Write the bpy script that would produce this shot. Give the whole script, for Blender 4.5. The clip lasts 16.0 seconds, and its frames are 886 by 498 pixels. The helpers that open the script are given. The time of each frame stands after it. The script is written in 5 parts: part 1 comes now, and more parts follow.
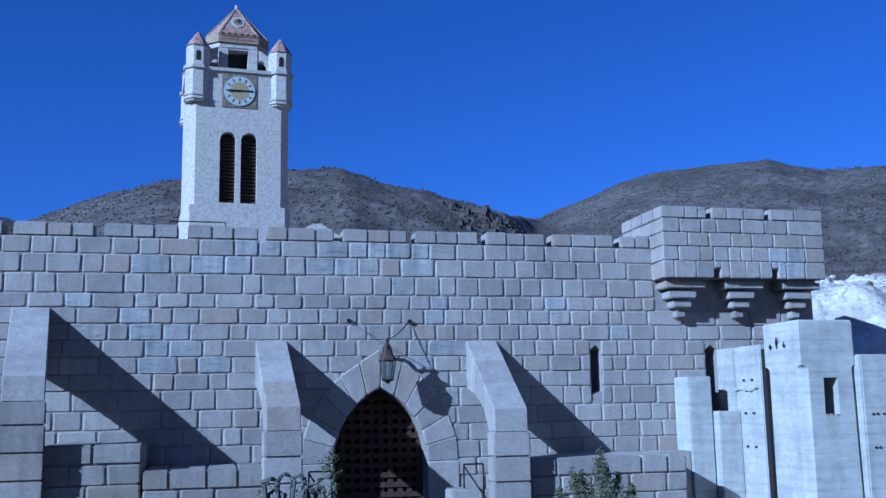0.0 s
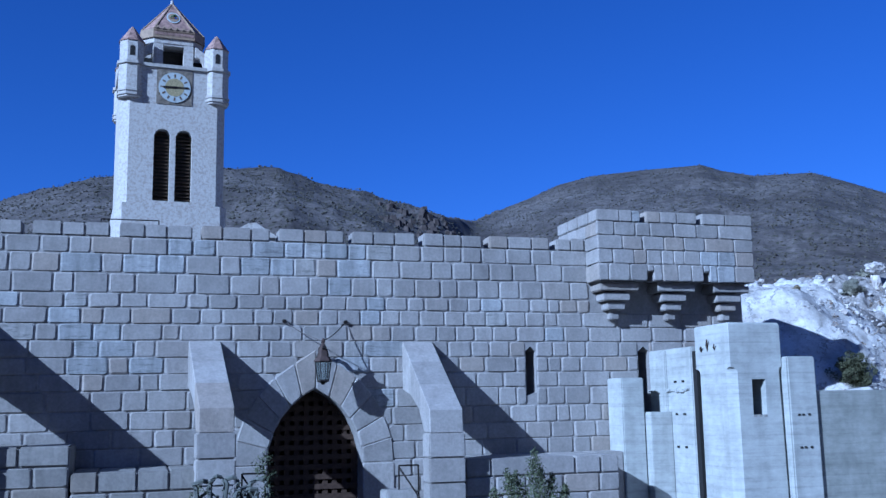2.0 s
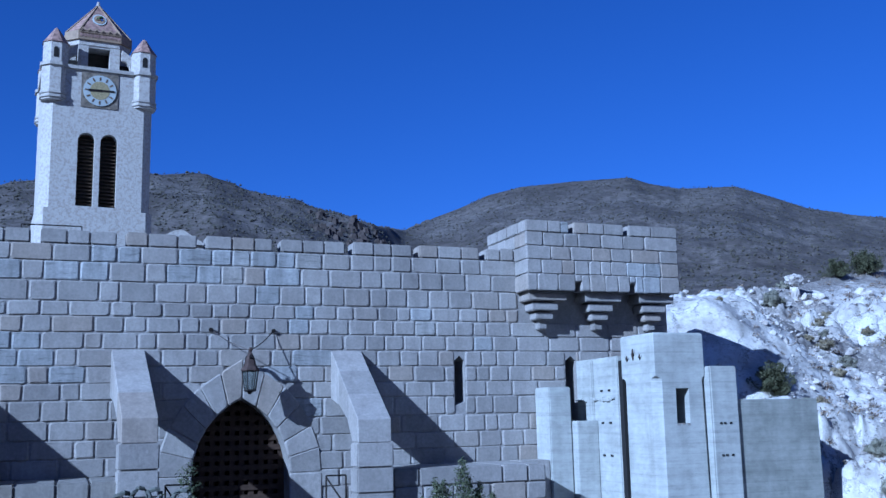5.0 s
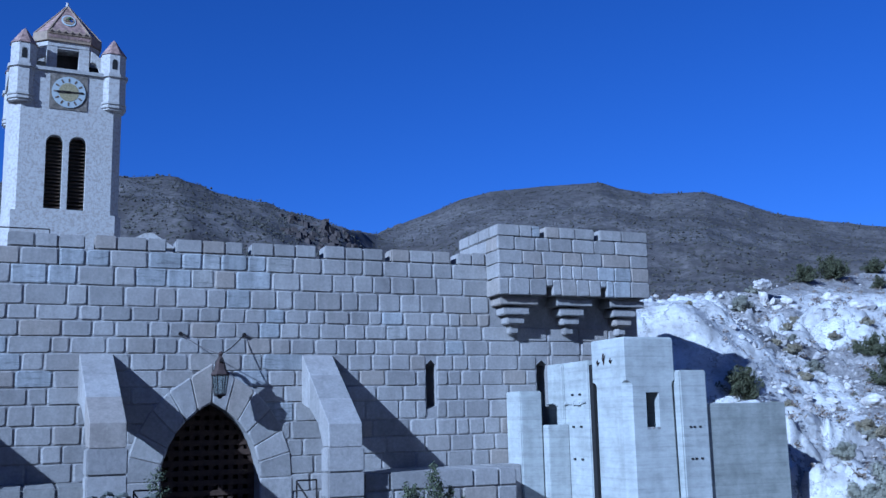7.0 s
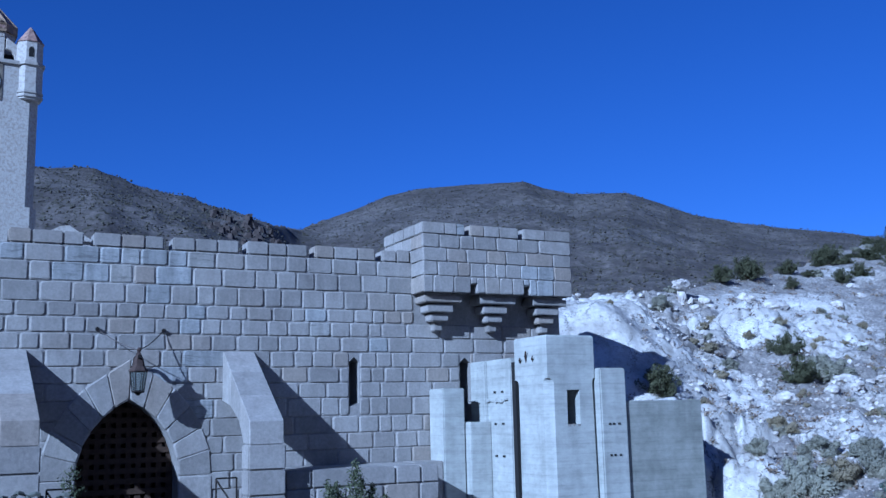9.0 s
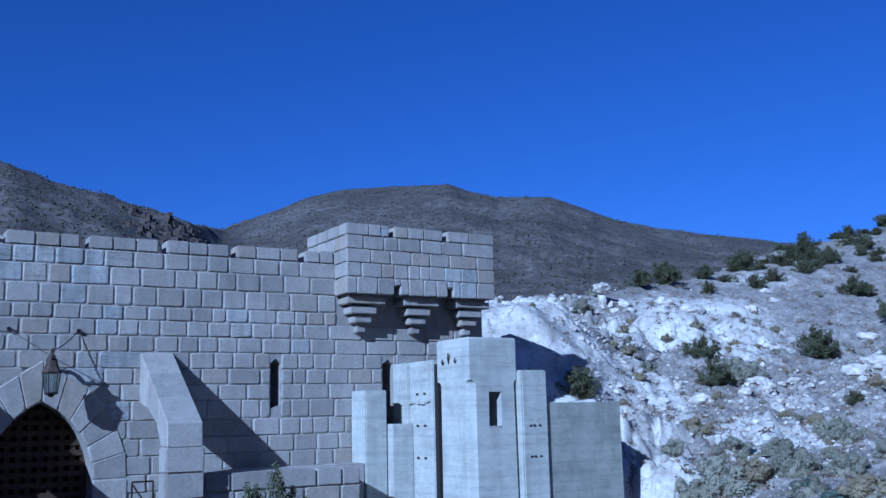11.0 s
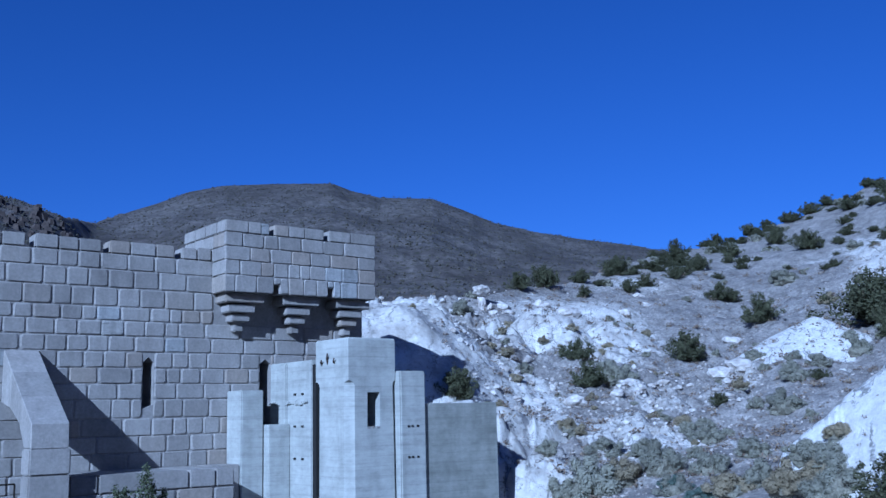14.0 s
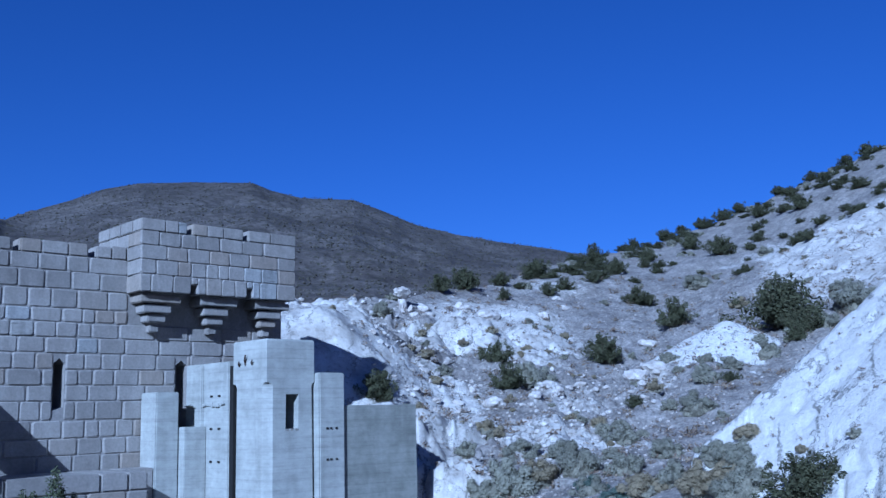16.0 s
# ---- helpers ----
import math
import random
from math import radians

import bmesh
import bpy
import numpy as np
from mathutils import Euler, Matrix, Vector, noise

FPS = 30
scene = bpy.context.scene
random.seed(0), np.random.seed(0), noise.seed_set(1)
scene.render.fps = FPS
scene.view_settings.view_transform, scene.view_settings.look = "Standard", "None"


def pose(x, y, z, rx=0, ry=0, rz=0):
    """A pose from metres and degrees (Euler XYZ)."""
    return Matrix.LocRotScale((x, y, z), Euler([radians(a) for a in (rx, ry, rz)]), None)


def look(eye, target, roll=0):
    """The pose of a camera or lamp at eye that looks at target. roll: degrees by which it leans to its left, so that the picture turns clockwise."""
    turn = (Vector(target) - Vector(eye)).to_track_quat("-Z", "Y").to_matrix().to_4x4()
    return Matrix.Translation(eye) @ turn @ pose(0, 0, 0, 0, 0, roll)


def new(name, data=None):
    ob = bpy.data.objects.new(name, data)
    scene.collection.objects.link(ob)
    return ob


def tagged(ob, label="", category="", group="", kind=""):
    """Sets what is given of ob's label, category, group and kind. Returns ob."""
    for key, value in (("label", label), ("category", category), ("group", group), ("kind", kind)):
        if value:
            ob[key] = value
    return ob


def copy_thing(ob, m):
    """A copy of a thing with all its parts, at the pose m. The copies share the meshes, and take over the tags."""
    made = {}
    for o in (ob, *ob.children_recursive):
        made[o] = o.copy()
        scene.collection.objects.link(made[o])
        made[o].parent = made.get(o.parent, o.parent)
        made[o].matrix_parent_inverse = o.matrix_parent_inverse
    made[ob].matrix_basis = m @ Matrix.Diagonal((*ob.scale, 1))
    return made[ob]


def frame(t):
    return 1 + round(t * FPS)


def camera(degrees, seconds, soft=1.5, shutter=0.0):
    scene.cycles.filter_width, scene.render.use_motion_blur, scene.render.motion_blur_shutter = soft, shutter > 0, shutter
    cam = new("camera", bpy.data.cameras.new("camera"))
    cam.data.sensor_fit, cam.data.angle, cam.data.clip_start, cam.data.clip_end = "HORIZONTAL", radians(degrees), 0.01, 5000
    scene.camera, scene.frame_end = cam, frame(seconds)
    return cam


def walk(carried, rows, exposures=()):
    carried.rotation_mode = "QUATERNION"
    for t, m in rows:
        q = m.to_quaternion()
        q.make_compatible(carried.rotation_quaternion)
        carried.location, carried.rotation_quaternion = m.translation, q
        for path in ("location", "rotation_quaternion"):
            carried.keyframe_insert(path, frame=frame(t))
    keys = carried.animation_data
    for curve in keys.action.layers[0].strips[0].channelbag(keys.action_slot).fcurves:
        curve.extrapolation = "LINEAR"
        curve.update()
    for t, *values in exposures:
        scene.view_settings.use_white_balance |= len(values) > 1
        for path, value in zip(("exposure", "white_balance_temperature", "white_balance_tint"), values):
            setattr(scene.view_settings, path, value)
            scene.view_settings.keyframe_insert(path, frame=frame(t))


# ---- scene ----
# World: x runs along the castle wall, y goes through it, z is up; the gate's sill is z = 0.
cam = camera(47.95, 16.0, soft=1.5)
EYE = (0.0, 0.0, 2.8)
KELVIN, TINT = 4100, 8
ROWS = [
    (0.0, 99.200, 0.950, -13.046),
    (0.5, 99.197, 0.984, -14.051),
    (1.0, 99.183, 0.986, -15.081),
    (1.5, 99.218, 1.047, -15.814),
    (2.0, 99.203, 1.008, -16.702),
    (2.5, 99.180, 0.990, -17.564),
    (3.0, 99.158, 1.044, -18.544),
    (3.5, 99.169, 1.056, -19.281),
    (6.0, 99.901, 1.236, -21.478),
    (6.5, 99.879, 1.247, -21.859),
    (7.0, 99.858, 1.262, -22.386),
    (7.5, 99.831, 1.250, -23.038),
    (8.0, 99.763, 1.271, -23.898),
    (8.5, 99.628, 1.298, -25.228),
    (9.0, 99.601, 1.298, -26.763),
    (11.5, 99.587, 1.340, -32.246),
    (12.0, 99.563, 1.296, -33.391),
    (12.5, 99.551, 1.348, -34.387),
    (13.0, 99.529, 1.325, -35.544),
    (13.5, 99.488, 1.360, -36.692),
    (14.0, 99.477, 1.322, -38.084),
    (14.5, 99.467, 1.345, -39.479),
    (15.0, 99.479, 1.414, -40.859),
    (15.5, 99.488, 1.432, -41.638),
    (16.0, 99.478, 1.412, -42.661),
]
walk(cam, [(t, pose(*EYE, rx, ry, rz)) for t, rx, ry, rz in ROWS],
     exposures=[(0.0, 0.43, KELVIN, TINT), (7.0, 0.34, KELVIN, TINT), (16.0, 0.10, KELVIN, TINT)])

# ---- light ----
SUN_FROM = Vector((-1.87, -1.0, 1.05)).normalized()
world = bpy.data.worlds.new("sky")
scene.world = world
world.use_nodes = True
wn = world.node_tree
sky = wn.nodes.new("ShaderNodeTexSky")
sky.sky_type = "NISHITA"
sky.sun_disc = False
sky.sun_elevation = math.asin(SUN_FROM.z)
sky.sun_rotation = math.atan2(SUN_FROM.x, SUN_FROM.y)
sky.altitude = 900
sky.air_density, sky.dust_density, sky.ozone_density = 1.0, 0.0, 4.0
deep = wn.nodes.new("ShaderNodeMix")
deep.data_type, deep.blend_type = "RGBA", "MULTIPLY"
deep.inputs["Factor"].default_value = 1.0
deep.inputs["B"].default_value = (0.93, 0.945, 1.47, 1)
wn.links.new(sky.outputs[0], deep.inputs["A"])
wn.links.new(deep.outputs["Result"], wn.nodes["Background"].inputs[0])
wn.nodes["Background"].inputs[1].default_value = 0.040
sun = new("sun", bpy.data.lights.new("sun", "SUN"))
sun.data.energy, sun.data.angle, sun.data.color = 5.0, radians(0.53), (1.0, 0.95, 0.88)
sun.matrix_world = look(SUN_FROM * 60, (0, 0, 0))


# ---- materials ----
class Nodes:
    """A small builder of node materials."""

    def __init__(self, name, rough=0.9):
        self.mat = bpy.data.materials.new(name)
        self.mat.use_nodes = True
        self.tree = self.mat.node_tree
        self.bsdf = self.tree.nodes["Principled BSDF"]
        self.bsdf.inputs["Roughness"].default_value = rough
        self.bsdf.inputs["Specular IOR Level"].default_value = 0.25

    def node(self, kind, **kw):
        n = self.tree.nodes.new(kind)
        for k, v in kw.items():
            n.inputs[k].default_value = v
        return n

    def link(self, a, b):
        self.tree.links.new(a, b)

    def coord(self, which="Object"):
        return self.node("ShaderNodeTexCoord").outputs[which]

    def place(self):
        return self.node("ShaderNodeNewGeometry").outputs["Position"]

    def noise(self, vec, scale, detail=4.0, rough=0.55, dist=0.0):
        n = self.node("ShaderNodeTexNoise", Scale=scale, Detail=detail, Roughness=rough, Distortion=dist)
        self.link(vec, n.inputs["Vector"])
        return n.outputs["Fac"]

    def ramp(self, fac, stops):
        n = self.node("ShaderNodeValToRGB")
        els = n.color_ramp.elements
        while len(els) < len(stops):
            els.new(0.5)
        for e, (p, c) in zip(els, stops):
            e.position = p
            e.color = (*c, 1) if isinstance(c, tuple) else (c, c, c, 1)
        self.link(fac, n.inputs["Fac"])
        return n.outputs["Color"]

    def mix(self, fac, a, b, mode="MIX"):
        n = self.tree.nodes.new("ShaderNodeMix")
        n.data_type, n.blend_type = "RGBA", mode
        for sock, v in ((n.inputs["Factor"], fac), (n.inputs["A"], a), (n.inputs["B"], b)):
            if isinstance(v, (float, int)):
                sock.default_value = v if sock.type == "VALUE" else (v, v, v, 1)
            elif isinstance(v, tuple):
                sock.default_value = (*v, 1)
            else:
                self.link(v, sock)
        return n.outputs["Result"]

    def scaled(self, vec, s):
        n = self.tree.nodes.new("ShaderNodeMapping")
        n.inputs["Scale"].default_value = s
        self.link(vec, n.inputs["Vector"])
        return n.outputs["Vector"]

    def rnd(self):
        return self.node("ShaderNodeObjectInfo").outputs["Random"]

    def island(self):
        return self.node("ShaderNodeNewGeometry").outputs["Random Per Island"]

    def done(self, color, height=None, strength=0.4, dist=0.02):
        self.link(color, self.bsdf.inputs["Base Color"])
        if height is not None:
            b = self.node("ShaderNodeBump", Strength=strength, Distance=dist)
            self.link(height, b.inputs["Height"])
            self.link(b.outputs["Normal"], self.bsdf.inputs["Normal"])
        return self.mat


def stone_material(name, lo, hi, spread=0.16, streak=0.25):
    m = Nodes(name, 0.93)
    v = m.place()
    big = m.noise(v, 0.9, 4)
    fine = m.noise(v, 16, 6, 0.65)
    mid = m.noise(v, 4.5, 5, 0.6)
    grit = m.noise(v, 90, 3, 0.6)
    col = m.mix(m.ramp(big, [(0.3, 0.0), (0.7, 1.0)]), lo, hi)
    tone = m.ramp(m.rnd(), [(0.0, 1 - spread), (1.0, 1 + spread * 0.6)])
    col = m.mix(1.0, col, tone, "MULTIPLY")
    col = m.mix(1.0, col, m.ramp(m.rnd(), [(0.30, (1.0, 1.0, 1.0)), (0.36, (1.04, 0.985, 0.92)), (0.44, (1.04, 0.985, 0.92)), (0.50, (1.0, 1.0, 1.0))]), "MULTIPLY")
    col = m.mix(0.75, col, m.ramp(fine, [(0.25, 0.70), (0.7, 1.14)]), "MULTIPLY")
    col = m.mix(0.5, col, m.ramp(mid, [(0.3, 0.8), (0.7, 1.14)]), "MULTIPLY")
    down = m.noise(m.scaled(v, (5.0, 5.0, 0.7)), 1.0, 4)
    col = m.mix(streak, col, m.ramp(down, [(0.35, 0.55), (0.62, 1.05)]), "MULTIPLY")
    if streak > 0.5:
        flake = m.noise(m.scaled(v, (2.2, 2.2, 13.0)), 1.0, 5, 0.65)
        col = m.mix(0.9, col, m.ramp(flake, [(0.36, 0.62), (0.43, 0.98), (0.60, 1.0), (0.68, 1.22)]), "MULTIPLY")
        fine = m.mix(0.6, fine, flake)
    h = m.mix(0.4, fine, grit)
    return m.done(col, m.mix(0.45, h, mid), 0.6, 0.035)


M_STONE = stone_material("cast_stone", (0.270, 0.251, 0.236), (0.338, 0.319, 0.300))
M_PATCH = stone_material("weathered_stone", (0.300, 0.300, 0.298), (0.367, 0.367, 0.366), 0.1, 0.6)
M_DUN = stone_material("dun_stone", (0.215, 0.202, 0.185), (0.285, 0.268, 0.243), 0.14, 0.45)
M_JOINT = stone_material("joint_mortar", (0.247, 0.232, 0.221), (0.307, 0.289, 0.274), 0.05)


def concrete_material(name, lo, hi):
    m = Nodes(name, 0.9)
    v = m.place()
    lift = m.noise(m.scaled(v, (0.35, 0.35, 7.0)), 1.0, 3, 0.6)
    cloud = m.noise(v, 1.7, 5, 0.6)
    fine = m.noise(v, 28, 5, 0.65)
    col = m.mix(m.ramp(cloud, [(0.3, 0.0), (0.72, 1.0)]), lo, hi)
    col = m.mix(0.4, col, m.ramp(lift, [(0.36, 0.74), (0.55, 1.08)]), "MULTIPLY")
    mottle = m.noise(m.scaled(v, (1.0, 1.0, 2.2)), 5.5, 6, 0.7)
    col = m.mix(0.6, col, m.ramp(mottle, [(0.34, 0.82), (0.5, 1.0), (0.66, 1.14)]), "MULTIPLY")
    board = m.node("ShaderNodeTexWave", Scale=1.45, Distortion=0.35, Detail=2.0)
    board.wave_type, board.bands_direction = "BANDS", "Z"
    m.link(v, board.inputs["Vector"])
    seam = m.ramp(board.outputs["Fac"], [(0.0, 0.86), (0.05, 1.0)])
    col = m.mix(m.ramp(m.noise(v, 2.2, 3), [(0.40, 0.1), (0.58, 0.9)]), col, m.mix(1.0, col, seam, "MULTIPLY"))
    stain = m.noise(m.scaled(v, (3.0, 3.0, 0.35)), 1.0, 4)
    col = m.mix(0.35, col, m.ramp(stain, [(0.36, 0.62), (0.6, 1.04)]), "MULTIPLY")
    pits = m.noise(v, 60, 2, 0.5)
    col = m.mix(0.5, col, m.ramp(pits, [(0.24, 0.55), (0.34, 1.0)]), "MULTIPLY")
    return m.done(col, m.mix(0.5, lift, fine), 0.35, 0.02)


M_CONCRETE = concrete_material("board_formed_concrete", (0.318, 0.322, 0.303), (0.428, 0.433, 0.41))
M_OLD_CONCRETE = concrete_material("lichened_concrete", (0.20, 0.205, 0.184), (0.325, 0.328, 0.302))


def stucco_material():
    m = Nodes("pale_stucco", 0.95)
    v = m.place()
    blotch = m.noise(v, 8.0, 5, 0.7)
    pale = m.ramp(blotch, [(0.46, (0.450, 0.427, 0.398)), (0.60, (0.338, 0.307, 0.274))])
    fine = m.noise(v, 14, 5, 0.6)
    col = m.mix(0.35, pale, m.ramp(fine, [(0.3, 0.78), (0.65, 1.08)]), "MULTIPLY")
    return m.done(col, fine, 0.5, 0.04)


M_STUCCO = stucco_material()


def plain(name, c, rough=0.7, metal=0.0, vary=0.25, scale=9.0):
    m = Nodes(name, rough)
    m.bsdf.inputs["Metallic"].default_value = metal
    n = m.noise(m.place(), scale, 5, 0.6)
    col = m.mix(1.0, c, m.ramp(n, [(0.3, 1 - vary), (0.7, 1 + vary * 0.6)]), "MULTIPLY")
    return m.done(col, n, 0.2, 0.01)


M_TRIM = plain("grey_trim_stone", (0.375, 0.352, 0.323), 0.9)
M_WOOD = plain("dark_old_wood", (0.056, 0.036, 0.025), 0.8, 0, 0.4, 14)
M_IRON = plain("wrought_iron", (0.035, 0.03, 0.028), 0.55, 0.7)
M_RUST = plain("rusty_sheet", (0.065, 0.046, 0.04), 0.8, 0.2, 0.4)
M_LOUVRE = plain("louvre_board", (0.120, 0.083, 0.053), 0.85, 0, 0.3)
# Near-black, painted in place of shade in gaps, holes and hollows.
M_SHADE = plain("shade_black", (0.018, 0.017, 0.017), 0.9)
# Dark base colour stands in for shade inside gate, tower and belfry.
M_DARK = plain("inner_shade", (0.075, 0.068, 0.060), 0.95)
M_TILE = plain("clay_tile", (0.30, 0.20, 0.165), 0.6, 0, 0.6, 5)
M_TILE_PALE = plain("ochre_tile", (0.27, 0.20, 0.135), 0.6, 0, 0.3, 5)
M_TILE_BLUE = plain("blue_tile", (0.045, 0.075, 0.240), 0.45)
M_TILE_GREEN = plain("green_tile", (0.090, 0.165, 0.060), 0.5)
M_PANEL = plain("clock_panel_tile", (0.188, 0.161, 0.128), 0.6, 0, 0.55, 7)
M_CLOCK = plain("clock_face", (0.390, 0.420, 0.420), 0.5, 0, 0.08)
M_CLOCK_GOLD = plain("clock_centre", (0.315, 0.270, 0.150), 0.6, 0, 0.4, 20)
M_BARK = plain("twig_bark", (0.11, 0.085, 0.06), 0.9)


def leaf_material(name, c, c2, thin=0.0):
    """Leaves in two tones; thin: the share of light that passes through them."""
    m = Nodes(name, 0.75)
    col = m.mix(m.island(), c, c2)
    col = m.mix(0.6, col, m.ramp(m.rnd(), [(0.0, 0.75), (1.0, 1.15)]), "MULTIPLY")
    if thin:
        back = m.node("ShaderNodeBsdfTranslucent")
        both = m.node("ShaderNodeMixShader", Fac=thin)
        m.link(col, back.inputs["Color"])
        m.link(m.bsdf.outputs[0], both.inputs[1])
        m.link(back.outputs[0], both.inputs[2])
        m.link(both.outputs[0], m.tree.nodes["Material Output"].inputs["Surface"])
    return m.done(col)


M_CREOSOTE = leaf_material("creosote_leaf", (0.062, 0.066, 0.036), (0.12, 0.12, 0.066), 0.3)
M_SAGE = leaf_material("dry_grey_leaf", (0.27, 0.262, 0.208), (0.36, 0.352, 0.285), 0.4)
M_MOUND = leaf_material("blue_green_leaf", (0.10, 0.135, 0.115), (0.15, 0.19, 0.16), 0.3)
M_STRAW = leaf_material("dry_tan_leaf", (0.29, 0.25, 0.165), (0.39, 0.34, 0.235), 0.4)
M_FAR = leaf_material("far_shrub_leaf", (0.055, 0.05, 0.038), (0.085, 0.078, 0.06))
M_PINE = leaf_material("young_shrub_leaf", (0.058, 0.070, 0.038), (0.108, 0.118, 0.064))
M_CACTUS = leaf_material("cactus_skin", (0.083, 0.086, 0.075), (0.150, 0.154, 0.139))


def glass_material():
    m = bpy.data.materials.new("lantern_glass")
    m.use_nodes = True
    b = m.node_tree.nodes["Principled BSDF"]
    b.inputs["Transmission Weight"].default_value = 1.0
    b.inputs["Roughness"].default_value = 0.15
    b.inputs["Base Color"].default_value = (0.8, 0.85, 0.85, 1)
    return m


M_GLASS = glass_material()


def ground_material():
    m = Nodes("desert_ground", 0.95)
    v = m.place()
    att = m.node("ShaderNodeAttribute")
    att.attribute_name = "chalk"
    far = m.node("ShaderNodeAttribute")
    far.attribute_name = "scree_and_dim"
    n1 = m.noise(v, 0.8, 6, 0.65)
    n2 = m.noise(v, 5.0, 6, 0.7)
    n3 = m.noise(v, 26.0, 4, 0.65)
    soil = m.mix(m.ramp(n1, [(0.35, 0.0), (0.65, 1.0)]), (0.190, 0.174, 0.163), (0.276, 0.258, 0.242))
    pebbles = m.ramp(m.noise(v, 9.0, 6, 0.78), [(0.38, 0.50), (0.50, 0.95), (0.60, 1.25), (0.66, 1.8)])
    soil = m.mix(0.8, soil, pebbles, "MULTIPLY")
    soil = m.mix(0.8, soil, m.ramp(m.noise(v, 1.9, 6, 0.72), [(0.34, 0.60), (0.5, 1.0), (0.66, 1.35)]), "MULTIPLY")
    chalk = m.mix(m.ramp(n2, [(0.36, 0.0), (0.6, 1.0)]), (0.53, 0.51, 0.48), (0.67, 0.655, 0.63))
    chalk = m.mix(0.35, chalk, m.ramp(n3, [(0.3, 0.6), (0.55, 1.05)]), "MULTIPLY")
    dusty = m.mix(m.ramp(n1, [(0.38, 0.0), (0.62, 1.0)]), (0.62, 0.60, 0.58), (0.95, 0.94, 0.93))
    chalk = m.mix(m.ramp(att.outputs["Fac"], [(0.8, 1.0), (0.95, 0.0)]), chalk, m.mix(1.0, chalk, dusty, "MULTIPLY"))
    # Crack lines have their shade put into the colour as dark strokes.
    crack = m.node("ShaderNodeTexVoronoi", Scale=0.9)
    crack.feature = "DISTANCE_TO_EDGE"
    m.link(m.mix(1.0, v, m.ramp(n2, [(0.2, 0.0), (0.8, 0.9)]), "ADD"), crack.inputs["Vector"])
    chalk = m.mix(m.ramp(n1, [(0.40, 0.0), (0.50, 0.95)]), chalk, m.mix(1.0, chalk, m.ramp(crack.outputs["Distance"], [(0.0, 0.22), (0.018, 0.5), (0.034, 1.0)]), "MULTIPLY"))
    edge = m.node("ShaderNodeMath")
    edge.operation = "ADD"
    m.link(att.outputs["Fac"], edge.inputs[0])
    sub = m.node("ShaderNodeMath")
    sub.operation = "MULTIPLY_ADD"
    sub.inputs[1].default_value, sub.inputs[2].default_value = 1.1, -0.55
    m.link(n2, sub.inputs[0])
    m.link(sub.outputs[0], edge.inputs[1])
    near = m.mix(m.ramp(edge.outputs[0], [(0.36, 0.0), (0.66, 1.0)]), soil, chalk)
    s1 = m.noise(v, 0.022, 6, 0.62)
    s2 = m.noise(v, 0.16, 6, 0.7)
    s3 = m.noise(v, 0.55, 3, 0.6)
    scree_and_dim = m.mix(m.ramp(s1, [(0.38, 0.0), (0.62, 1.0)]), (0.064, 0.055, 0.051), (0.112, 0.099, 0.092))
    scree_and_dim = m.mix(0.85, scree_and_dim, m.ramp(s2, [(0.35, 0.5), (0.65, 1.35)]), "MULTIPLY")
    scree_and_dim = m.mix(0.5, scree_and_dim, m.ramp(m.noise(v, 0.7, 5, 0.75), [(0.36, 0.42), (0.62, 1.5)]), "MULTIPLY")
    scree_and_dim = m.mix(m.ramp(s3, [(0.57, 0.0), (0.63, 0.8)]), scree_and_dim, (0.038, 0.038, 0.022))
    # The scree tone also darkens the unseen near yard.
    col = m.mix(far.outputs["Fac"], near, scree_and_dim)
    return m.done(col, m.mix(0.5, n2, n3), 0.6, 0.08)


M_GROUND = ground_material()


def rock_material():
    m = Nodes("pale_rock", 0.95)
    v = m.place()
    n = m.noise(v, 4.0, 6, 0.65)
    col = m.mix(m.ramp(n, [(0.35, 0.0), (0.6, 1.0)]), (0.345, 0.307, 0.277), (0.555, 0.525, 0.495))
    col = m.mix(0.6, col, m.ramp(m.island(), [(0.0, 0.6), (0.5, 1.0), (1.0, 1.05)]), "MULTIPLY")
    return m.done(col, m.noise(v, 22, 5), 0.5, 0.04)


M_ROCK = rock_material()


# ---- mesh helpers ----
def mesh_of(name, verts, faces, material, smooth=False):
    me = bpy.data.meshes.new(name)
    me.from_pydata([tuple(v) for v in verts], [], [tuple(f) for f in faces])
    me.update()
    if smooth:
        me.polygons.foreach_set("use_smooth", [True] * len(me.polygons))
    me.materials.append(material)
    return me


def part(name, bm, material, parent=None, label="", smooth=False):
    """One mesh object from a bmesh or a (verts, faces) pair, under a thing or a part."""
    if isinstance(bm, tuple):
        me = mesh_of(name, bm[0], bm[1], material, smooth)
    else:
        me = bpy.data.meshes.new(name)
        bmesh.ops.recalc_face_normals(bm, faces=bm.faces)
        bm.to_mesh(me)
        bm.free()
        if smooth:
            me.polygons.foreach_set("use_smooth", [True] * len(me.polygons))
        me.materials.append(material)
    ob = new(name, me)
    if parent is not None:
        ob.parent = parent
    if label:
        tagged(ob, label)
    return ob


def box(bm, x0, x1, y0, y1, z0, z1, bevel=0.0):
    g = bmesh.ops.create_cube(bm, size=1.0)
    bmesh.ops.scale(bm, vec=(x1 - x0, y1 - y0, z1 - z0), verts=g["verts"])
    bmesh.ops.translate(bm, vec=((x0 + x1) / 2, (y0 + y1) / 2, (z0 + z1) / 2), verts=g["verts"])
    if bevel:
        edges = {e for v in g["verts"] for e in v.link_edges}
        bmesh.ops.bevel(bm, geom=list(edges), offset=bevel, segments=2, affect="EDGES")


def boxed(*a, bevel=0.0):
    bm = bmesh.new()
    box(bm, *a, bevel=bevel)
    return bm


